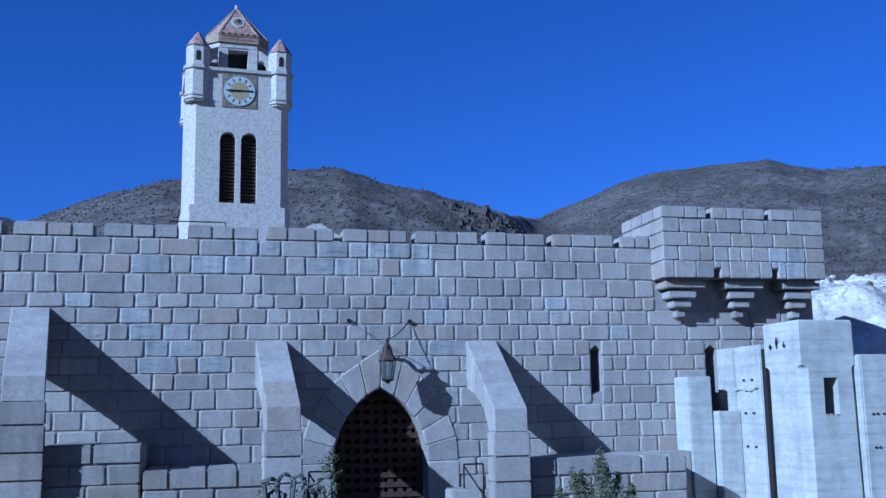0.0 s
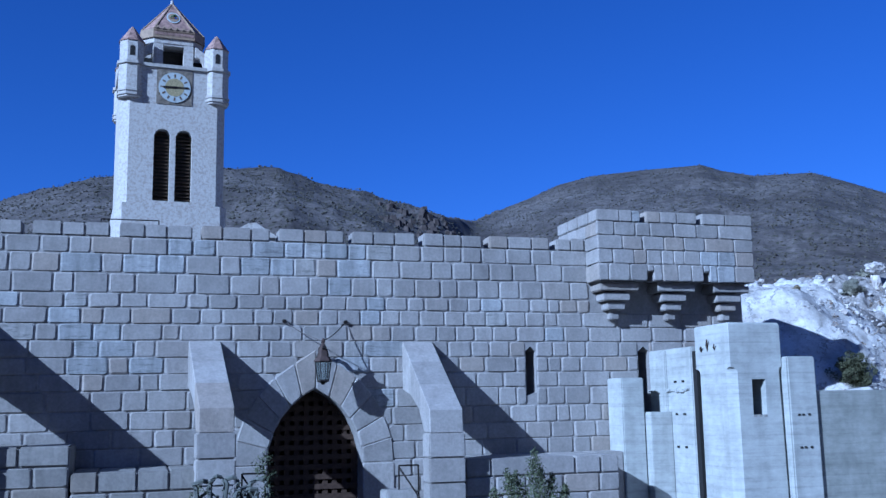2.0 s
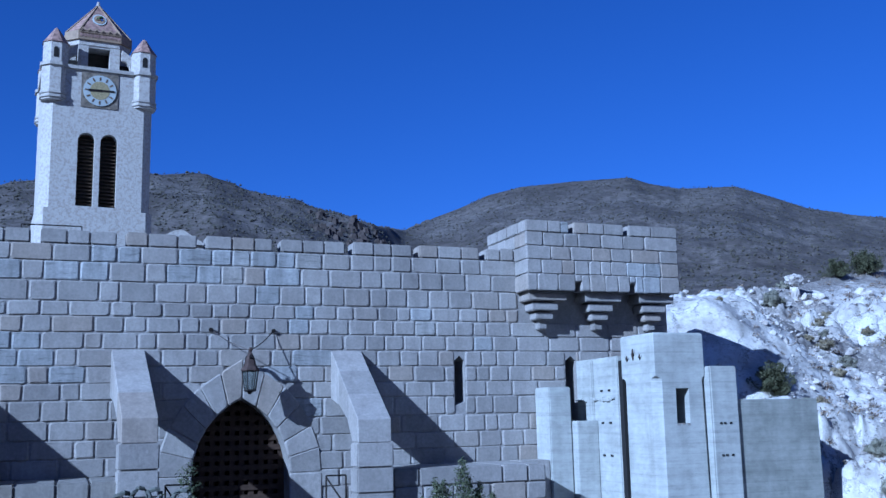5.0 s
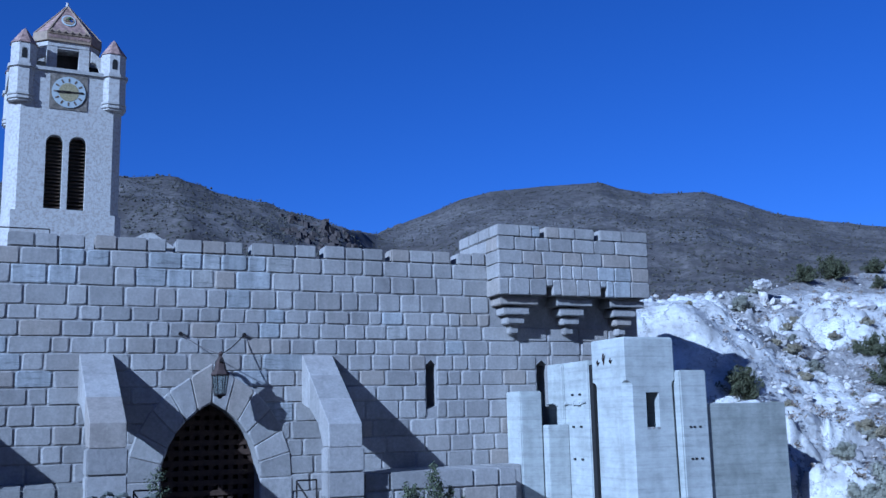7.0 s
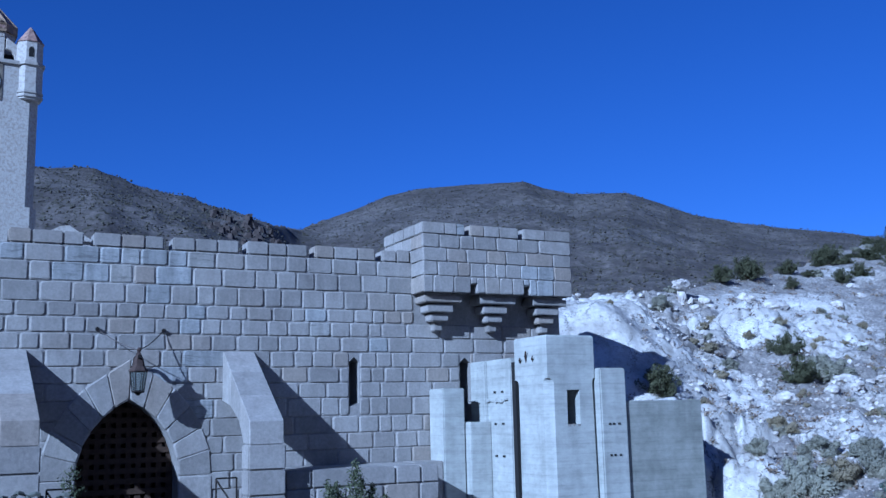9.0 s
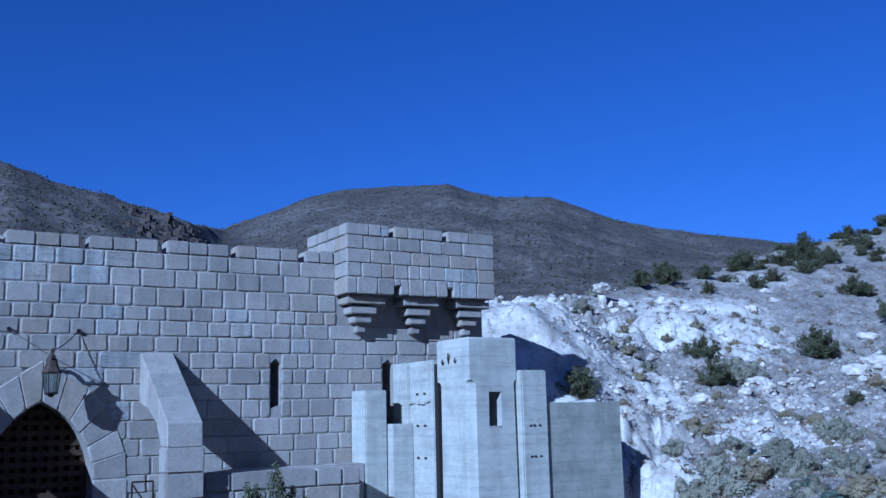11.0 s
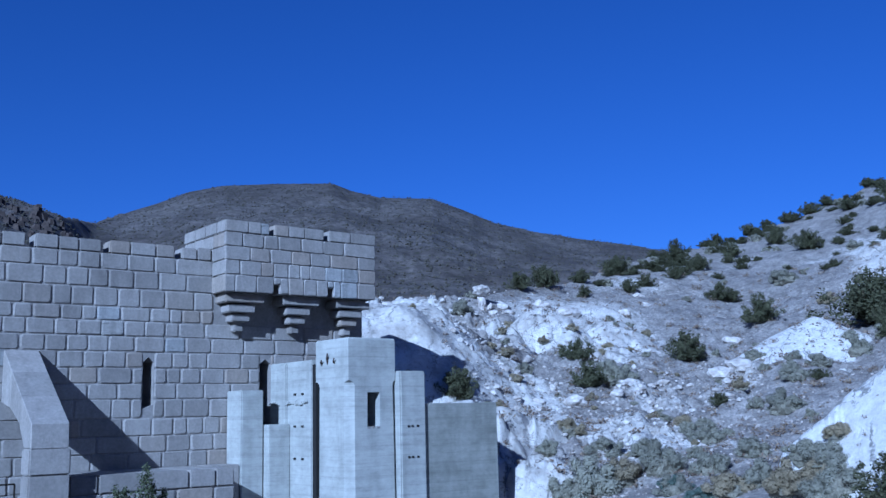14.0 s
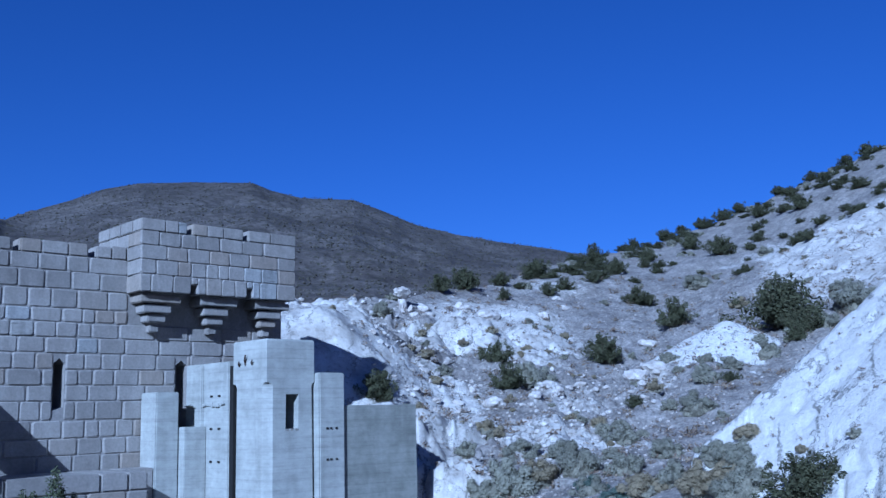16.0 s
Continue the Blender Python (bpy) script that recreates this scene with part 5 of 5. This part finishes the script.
def rough_ball(seed, steps=2, flat=0.7):
    rng = random.Random(seed)
    bm = bmesh.new()
    bmesh.ops.create_icosphere(bm, subdivisions=steps, radius=0.5)
    off = Vector((rng.uniform(0, 50), rng.uniform(0, 50), rng.uniform(0, 50)))
    for v in bm.verts:
        n = noise.noise(v.co * 2.2 + off) * 0.42 + abs(noise.noise(v.co * 4.5 + off)) * 0.35 - 0.1 + noise.noise(v.co * 11 + off) * 0.08
        v.co *= 1 + n
        v.co.z *= flat
    return bm


def boulders(places):
    plans = [[] for _ in range(4)]
    rng = random.Random(31)
    for k, (x, y, w) in enumerate(places):
        plans[k % 4].append(pose(x, y, land_z(x, y) - w * 0.04, rng.uniform(-15, 15), rng.uniform(-15, 15), rng.uniform(0, 360)) @ Matrix.Diagonal((w * 1.1, w * 0.85, w * 0.85, 1)))
    for k, plan in enumerate(plans):
        first = tagged(part("boulder", rough_ball(40 + k, 3), M_ROCK), "rounded white boulder lying on the slope", "boulder", group="white boulders")
        for m in plan[1:]:
            copy_thing(first, m)
        first.matrix_basis = plan[0]


boulders(BOULDERS)


def perched_boulder(x, y, top):
    """A rounded boulder sitting on a worn neck of chalk."""
    ob = tagged(new("perched_boulder"), "pale rounded boulder perched on a worn chalk neck", "boulder")
    z = land_z(x, y)
    cap = rough_ball(91, 3, 0.62)
    bmesh.ops.transform(cap, matrix=Matrix.Translation((0, 0, top - z - 0.2)) @ Matrix.Diagonal((0.9, 0.75, 0.85, 1)), verts=cap.verts)
    part("cap", cap, M_ROCK, ob)
    neck = rough_ball(92, 3, 1.0)
    h = top - z
    bmesh.ops.transform(neck, matrix=Matrix.Translation((0.03, 0, h * 0.3)) @ Matrix.Diagonal((0.42, 0.42, h * 0.95, 1)), verts=neck.verts)
    part("neck", neck, M_ROCK, ob)
    ob.location = (x, y, z)
    return ob


perched_boulder(29.35, 34.44, 8.58)


def litter(name, label, seed, n, material, sampler, squash=0.7):
    """Countless small stones or far shrubs as one object."""
    rng = np.random.default_rng(seed)
    ball = bmesh.new()
    bmesh.ops.create_icosphere(ball, subdivisions=1, radius=1.0)
    base = np.array([tuple(v.co) for v in ball.verts])
    tri = np.array([[v.index for v in f.verts] for f in ball.faces])
    ball.free()
    k = len(base)
    x, y, s = sampler(rng, n)
    z = land(x, y)[0]
    n = len(x)
    th = rng.uniform(0, math.tau, n)
    sh = base[None] * rng.uniform(0.7, 1.2, (n, k, 1)) * rng.uniform(0.65, 1.2, (n, 1, 3)) + rng.normal(size=(n, k, 3)) * 0.10
    c, sn = np.cos(th)[:, None], np.sin(th)[:, None]
    vx = (sh[..., 0] * c - sh[..., 1] * sn) * s[:, None] + x[:, None]
    vy = (sh[..., 0] * sn + sh[..., 1] * c) * s[:, None] + y[:, None]
    vz = sh[..., 2] * s[:, None] * squash + z[:, None] + s[:, None] * squash * 0.35
    verts = np.stack([vx, vy, vz], -1).reshape(-1, 3)
    faces = (tri[None] + k * np.arange(n)[:, None, None]).reshape(-1, 3)
    ob = new(name, mesh_of(name, verts.tolist(), faces.tolist(), material))
    return tagged(ob, label, name.split("_")[-1], kind="stuff")


def gravel_places(rng, n):
    b, r = np.radians(rng.uniform(38, 69, n)), 22 + 36 * rng.uniform(0, 1, n) ** 1.5
    x, y = r * np.sin(b), r * np.cos(b)
    keep = (x > 17.3) | (y > 24)
    return x[keep], y[keep], 0.012 + 0.055 * rng.uniform(0, 1, int(keep.sum())) ** 4


def slope_places(rng, n):
    b, r = np.radians(rng.uniform(33.5, 69, n)), 23 + 38 * rng.uniform(0, 1, n) ** 1.3
    x, y = r * np.sin(b), r * np.cos(b)
    chalk = land(x, y)[1]
    b = np.degrees(b)
    heaps = np.maximum.reduce([patch(b, r, 36, 42, 3.2, 6), patch(b, r, 41, 37, 4.5, 7), patch(b, r, 50, 34, 3.5, 3), patch(b, r, 53.5, 35, 2.5, 3), 0.6 * patch(b, r, 48, 28, 8, 3)])
    keep = (rng.uniform(0, 1, n) < 0.05 + 0.10 * chalk + 0.75 * heaps) & ((x > 17.3) | (y > 24))
    s = 0.016 + (0.03 + 0.15 * heaps) * rng.uniform(0, 1, n) ** 5
    return x[keep], y[keep], s[keep]


def bank_places(rng, n):
    x, y = rng.uniform(16.8, 26, n), rng.uniform(17.5, 27, n)
    return x, y, 0.02 + 0.08 * rng.uniform(0, 1, n) ** 5


def crest_places(rng, n):
    b, r = np.radians(rng.uniform(33.5, 43, n)), rng.uniform(34, 46, n)
    return r * np.sin(b), r * np.cos(b), 0.03 + 0.24 * rng.uniform(0, 1, n) ** 5


def tuft_places(rng, n):
    b, r = np.radians(rng.uniform(34, 69, n)), rng.uniform(24, 62, n)
    x, y = r * np.sin(b), r * np.cos(b)
    near = rng.uniform(0, 1, n) < 0.06
    b2, r2 = np.radians(rng.uniform(57, 69, n)), rng.uniform(16.5, 20, n)
    x, y = np.where(near, r2 * np.sin(b2), x), np.where(near, r2 * np.cos(b2), y)
    keep = ((x > 17.3) | (y > 24) | near) & (patch(np.degrees(b), r, 34.6, 33, 3.4, 7.5) < 0.4)
    return x[keep], y[keep], np.where(near[keep], 0.35, 1.0) * (0.02 + 0.17 * rng.uniform(0, 1, int(keep.sum())) ** 4)


M_GRAVEL = leaf_material("brown_gravel", (0.10, 0.083, 0.072), (0.44, 0.40, 0.37))
M_TUFT = leaf_material("withered_tuft", (0.10, 0.07, 0.055), (0.22, 0.18, 0.13))


def mountain_places(rng, n):
    b = rng.uniform(-14, 54, n)
    v = rng.uniform(0.12, 1.0, n) ** 0.8
    rp = np.where(b < 18.5, 430, 620)
    r = 130 + (rp - 130) * v
    b = np.radians(b)
    return r * np.sin(b), r * np.cos(b), 0.14 + 0.46 * rng.uniform(0, 1, n) ** 2


litter("slope_rocks", "countless broken white rocks on the slope", 3, 15000, M_ROCK, slope_places)
litter("slope_gravel", "grey-brown gravel strewn over the slope's soil", 12, 22000, M_GRAVEL, gravel_places)
litter("bank_rocks", "crumbled white rubble on the bank", 4, 350, M_ROCK, bank_places)
litter("crest_rocks", "jumbled white rocks along the near crest", 8, 420, M_ROCK, crest_places)


def tufts(seed, n):
    """Countless withered tufts, each a few dozen blades, as one object."""
    rng = np.random.default_rng(seed)
    x, y, s = tuft_places(rng, n)
    root = np.stack([x, y, land(x, y)[0]], -1)[:, None]
    out = rng.normal(size=(len(x), 26, 3)) * 0.6
    out[..., 2] = np.abs(out[..., 2]) * 0.9 + 0.1
    verts, faces = leaf_cloud((root + out * s[:, None, None]).reshape(-1, 3), np.repeat(s * 0.33, 26)[:, None], seed + 1)
    ob = new("slope_tufts", mesh_of("slope_tufts", verts, faces, M_TUFT))
    return tagged(ob, "small withered brown tufts over the slope", "tufts", kind="stuff")


tufts(6, 4600)
litter("mountain_shrubs", "sparse dark shrubs dotted over the far mountains", 5, 36000, M_FAR, mountain_places, 0.8)


def outcrop():
    rng = np.random.default_rng(9)
    bm = bmesh.new()
    for k in range(80):
        b, r = radians(13.1 + 4.4 * rng.uniform()), 352 + 60 * rng.uniform()
        x, y = r * math.sin(b), r * math.cos(b)
        z = land_z(x, y)
        h, w = rng.uniform(0.5, 2.6), rng.uniform(1.4, 3.8)
        lean = rng.normal(size=2) * 0.6
        n = 5
        low = [bm.verts.new((x + w * math.cos(math.tau * j / n + k), y + w * math.sin(math.tau * j / n + k), z - 3)) for j in range(n)]
        top = [bm.verts.new((x + lean[0] + w * 0.55 * rng.uniform(0.5, 1.2) * math.cos(math.tau * j / n + k), y + lean[1] + w * 0.55 * math.sin(math.tau * j / n + k), z + h * rng.uniform(0.5, 0.9))) for j in range(n)]
        for j in range(n):
            bm.faces.new((low[j], low[(j + 1) % n], top[(j + 1) % n], top[j]))
        bm.faces.new(top)
    return tagged(part("rock_outcrop", bm, M_CRAG), "dark jagged rock outcrop on the mountain's shoulder", "rock", kind="stuff")


M_CRAG = plain("dark_crag", (0.062, 0.050, 0.045), 0.95, 0, 0.5, 0.5)
outcrop()


# ---- by the gate ----
def feathery_shrub():
    ob = tagged(new("feathery_shrub"), "young feathery green shrub in front of the stone ledge", "shrub")
    rng = np.random.default_rng(77)
    bm = bmesh.new()
    pts = []
    gx, gy = 7.5, 18.9
    gz = land_z(gx, gy)
    for ox, top, lean in ((-0.05, 1.95, 0.05), (-0.5, 1.55, -0.15), (0.35, 1.45, 0.2), (0.12, 1.6, 0.1), (-0.25, 1.5, -0.1), (0.6, 1.25, 0.3), (-0.75, 1.2, -0.25)):
        line = [Vector((ox * 0.4, 0, 0)).lerp(Vector((ox + lean * 0.3, rng.normal() * 0.15, top - gz)), u) for u in (0, 0.3, 0.6, 1)]
        tube(bm, line, 0.02, 4, 0.25)
        for u in np.linspace(0.15, 1.0, 26):
            c = line[0].lerp(line[-1], float(u))
            r = 0.28 * (1.05 - u) + 0.02
            pts.append(np.array(c) + rng.normal(size=(46, 3)) * np.array([r, r, 0.06]))
    part("woody_base", bm, M_BARK, ob, "thin brown stems")
    part("crown", leaf_cloud(np.concatenate(pts), 0.032, 5), M_PINE, ob)
    ob.location = (gx, gy, gz)
    return ob


feathery_shrub()


def gnarled_plant():
    ob = tagged(new("gnarled_cactus"), "gnarled grey-green cactus with drooping arms beside the gate", "cactus")
    rng = np.random.default_rng(21)
    gx, gy = 1.62, 18.9
    gz = land_z(gx, gy)
    for x0, h, r, droop, yy in ((-0.62, 1.62, 0.13, 0.42, 0.0), (-0.40, 1.70, 0.14, 0.55, -0.1), (-0.1, 1.66, 0.12, 0.5, 0.08), (0.08, 1.48, 0.16, 0.35, -0.06), (0.36, 1.62, 0.15, 0.5, 0.05), (-0.25, 1.40, -0.15, 0.45, 0.1), (0.5, 1.45, -0.12, 0.3, -0.1)):
        pts = [(x0 * 0.3, 0, 0), (x0 * 0.55, yy * 0.5, (h - gz) * 0.4), (x0 * 0.95, yy, (h - gz) * 0.75)]
        for k in range(7):
            a = math.pi * k / 6
            pts.append((x0 + r - r * math.cos(a) + rng.normal() * 0.03, yy + rng.normal() * 0.04, h - gz - abs(r) + abs(r) * math.sin(a)))
        pts.append((x0 + 2 * r + 0.02, yy, h - gz - abs(r) - droop * 0.5))
        pts.append((x0 + 2 * r - 0.03, yy, h - gz - abs(r) - droop))
        part("arm", tubed(pts, 0.043 + 0.012 * rng.uniform(), 6, 0.7), M_CACTUS, ob)
    pts = np.concatenate([np.array([x, 0, z - gz]) + rng.normal(size=(90, 3)) * s for x, z, s in ((0.62, 1.96, 0.07), (0.66, 1.62, 0.08), (0.5, 1.8, 0.06), (-0.55, 1.35, 0.12), (0.1, 1.3, 0.14), (0.6, 1.3, 0.1))])
    part("foliage", leaf_cloud(pts, 0.03, 22), M_PINE, ob, "small green leaves")
    ob.location = (gx, gy, gz)
    return ob


gnarled_plant()


def stair_rail(x0, x1, y, top, label):
    ob = tagged(new("stair_rail"), label, "railing")
    part("top_bar", tubed([(x0, y, top), (x1, y, top)], 0.018, 6), M_IRON, ob)
    part("post", tubed([(x0, y, top), (x0, y, land_z(x0, y) - 0.05)], 0.018, 6), M_IRON, ob)
    part("post", tubed([(x1, y, top), (x1, y, land_z(x1, y) - 0.05)], 0.018, 6), M_IRON, ob)
    part("sloping_bar", tubed([(x0, y, top - 0.03), (x1 + 0.1, y - 0.35, top - 0.9)], 0.018, 6), M_IRON, ob)
    return ob


stair_rail(5.2, 5.62, 20.6, 1.68, "thin black iron stair rail beside the gate")
stair_rail(1.98, 2.44, 20.6, 1.62, "thin black iron stair rail behind the cactus")
tagged(part("stone_plinth", boxed(4.88, 5.55, 20.4, 21.0, -0.2, 1.19, bevel=0.03), M_PATCH), "pale stone plinth beside the gate steps", "plinth")


def roof_rail():
    ob = tagged(new("parapet_rail"), "thin dark railing on top of the castle wall", "railing")
    part("top_bar", tubed([(-0.95, 22.9, 7.12), (0.28, 22.9, 7.12)], 0.014, 5), M_IRON, ob)
    for x in (-0.95, 0.28):
        part("post", tubed([(x, 22.9, 7.12), (x, 22.9, 6.56)], 0.014, 5), M_IRON, ob)
    return ob


roof_rail()


def outbuilding():
    ob = tagged(new("outbuilding"), "pale stucco building with a low gable behind the wall", "building")
    part("wall", boxed(2.6, 4.3, 34.0, 37.0, -0.5, 8.75), M_STUCCO, ob)
    part("roof", prismed([(2.5, 8.75), (4.4, 8.75), (3.62, 9.25), (3.35, 9.22)], 33.9, 37.1), M_STUCCO, ob)
    return ob


outbuilding()


# ---- stones of the castle wall ----
lay_course(6.21, 6.57, [-5.4, -4.29, -3.71, -3.26, -2.79, -2.09, -1.52, -1.09, -0.28, 0.47, 1.0, 1.49, 2.27, 2.99, 3.42, 3.83, 4.43, 4.84, 5.47, 6.14, 6.7, 7.13, 7.62, 8.25, 8.88, 9.4, 10.35], [(0.4, 1.5), (2.2, 5.2), (4.8, 5.5)])
lay_course(5.80, 6.21, [-5.4, -3.89, -3.4, -2.69, -2.25, -1.69, -0.86, -0.44, 0.27, 0.85, 1.6, 2.03, 2.67, 3.2, 3.7, 4.17, 4.96, 5.63, 6.39, 6.89, 7.37, 7.81, 8.4, 9.0, 9.67, 10.35], [(-1.7, -0.8), (-0.5, 0.3), (0.0, 0.9), (2.0, 3.8), (4.1, 5.0)])
lay_course(5.37, 5.80, [-5.4, -4.2, -3.61, -3.18, -2.61, -1.81, -1.41, -0.71, -0.17, 0.67, 1.07, 1.8, 2.45, 2.88, 3.54, 3.96, 4.5, 5.07, 5.45, 5.99, 6.6, 7.01, 7.5, 8.04, 8.56, 9.15, 9.86, 10.35], [(3.9, 4.6)])
lay_course(5.06, 5.37, [-5.4, -3.73, -3.0, -2.44, -1.58, -1.11, -0.47, 0.09, 0.91, 1.35, 1.97, 2.54, 3.02, 3.37, 3.83, 4.38, 4.85, 5.28, 5.81, 6.21, 6.8, 7.26, 7.58, 8.12, 8.81, 9.28, 9.57, 10.04, 10.35], [(-3.1, -2.4), (-1.6, -1.1), (4.8, 5.3), (7.5, 8.2)])
lay_course(4.72, 5.06, [-5.4, -2.74, -1.89, -1.24, -0.8, -0.24, 0.59, 1.19, 1.65, 2.33, 2.75, 3.19, 3.76, 4.19, 4.7, 5.17, 5.61, 6.08, 6.68, 7.16, 7.69, 8.21, 8.69, 9.17, 9.5, 10.15, 14.6], [(-1.9, -1.2), (4.8, 5.2), (7.6, 8.3)])
lay_course(4.37, 4.72, [-5.4, -2.11, -1.69, -0.99, -0.43, 0.4, 0.76, 1.48, 1.86, 2.46, 2.94, 3.39, 3.93, 4.42, 4.97, 5.41, 5.97, 6.49, 6.95, 7.41, 7.86, 8.46, 9.17, 9.67, 10.31, 14.6], [(-2.7, -2.1), (-1.7, -0.4), (9.1, 9.7)])
lay_course(4.01, 4.37, [-5.4, -2.22, -1.36, -0.86, -0.15, 0.28, 1.97, 2.68, 3.17, 4.32, 4.78, 6.76, 7.32, 7.76, 8.26, 9.36, 9.75, 10.22, 14.6], [(-1.4, -0.1), (4.3, 5.1), (4.8, 5.7)])
lay_course(3.66, 4.01, [-5.4, -1.49, -0.66, -0.26, 0.46, 2.55, 4.91, 5.52, 7.02, 7.65, 8.42, 9.22, 9.57, 10.06, 10.67, 11.31, 14.6], [(-1.5, -0.6), (-0.3, 0.5), (4.5, 5.2)])
lay_course(3.31, 3.66, [-5.4, -1.17, -0.74, -0.01, 0.36, 5.27, 7.43, 8.1, 8.67, 9.46, 10.16, 10.84, 14.6], [])
lay_course(2.89, 3.31, [-5.4, -2.77, -0.98, -0.37, 0.13, 0.94, 5.49, 7.97, 8.41, 9.18, 9.64, 10.29, 14.6], [(5.1, 5.5)])
lay_course(2.50, 2.89, [-5.4, -3.13, -2.55, -0.21, 0.49, 1.05, 5.42, 8.24, 8.9, 9.41, 9.74, 10.14, 10.57, 14.6], [])
lay_course(2.13, 2.50, [-5.4, -2.24, 0.29, 0.69, 5.32, 5.7, 8.62, 9.26, 9.84, 10.4, 14.6], [])
lay_course(1.75, 2.13, [-5.4, 0.91, 5.95, 9.16, 9.8, 10.26, 14.6], [])
for row, (z0, z1) in enumerate(zip(COURSES, COURSES[1:])):
    if 0.6 < z0 < 1.7:
        lay_course(z0, z1, course_joints(row, -5.4, 14.6), [])
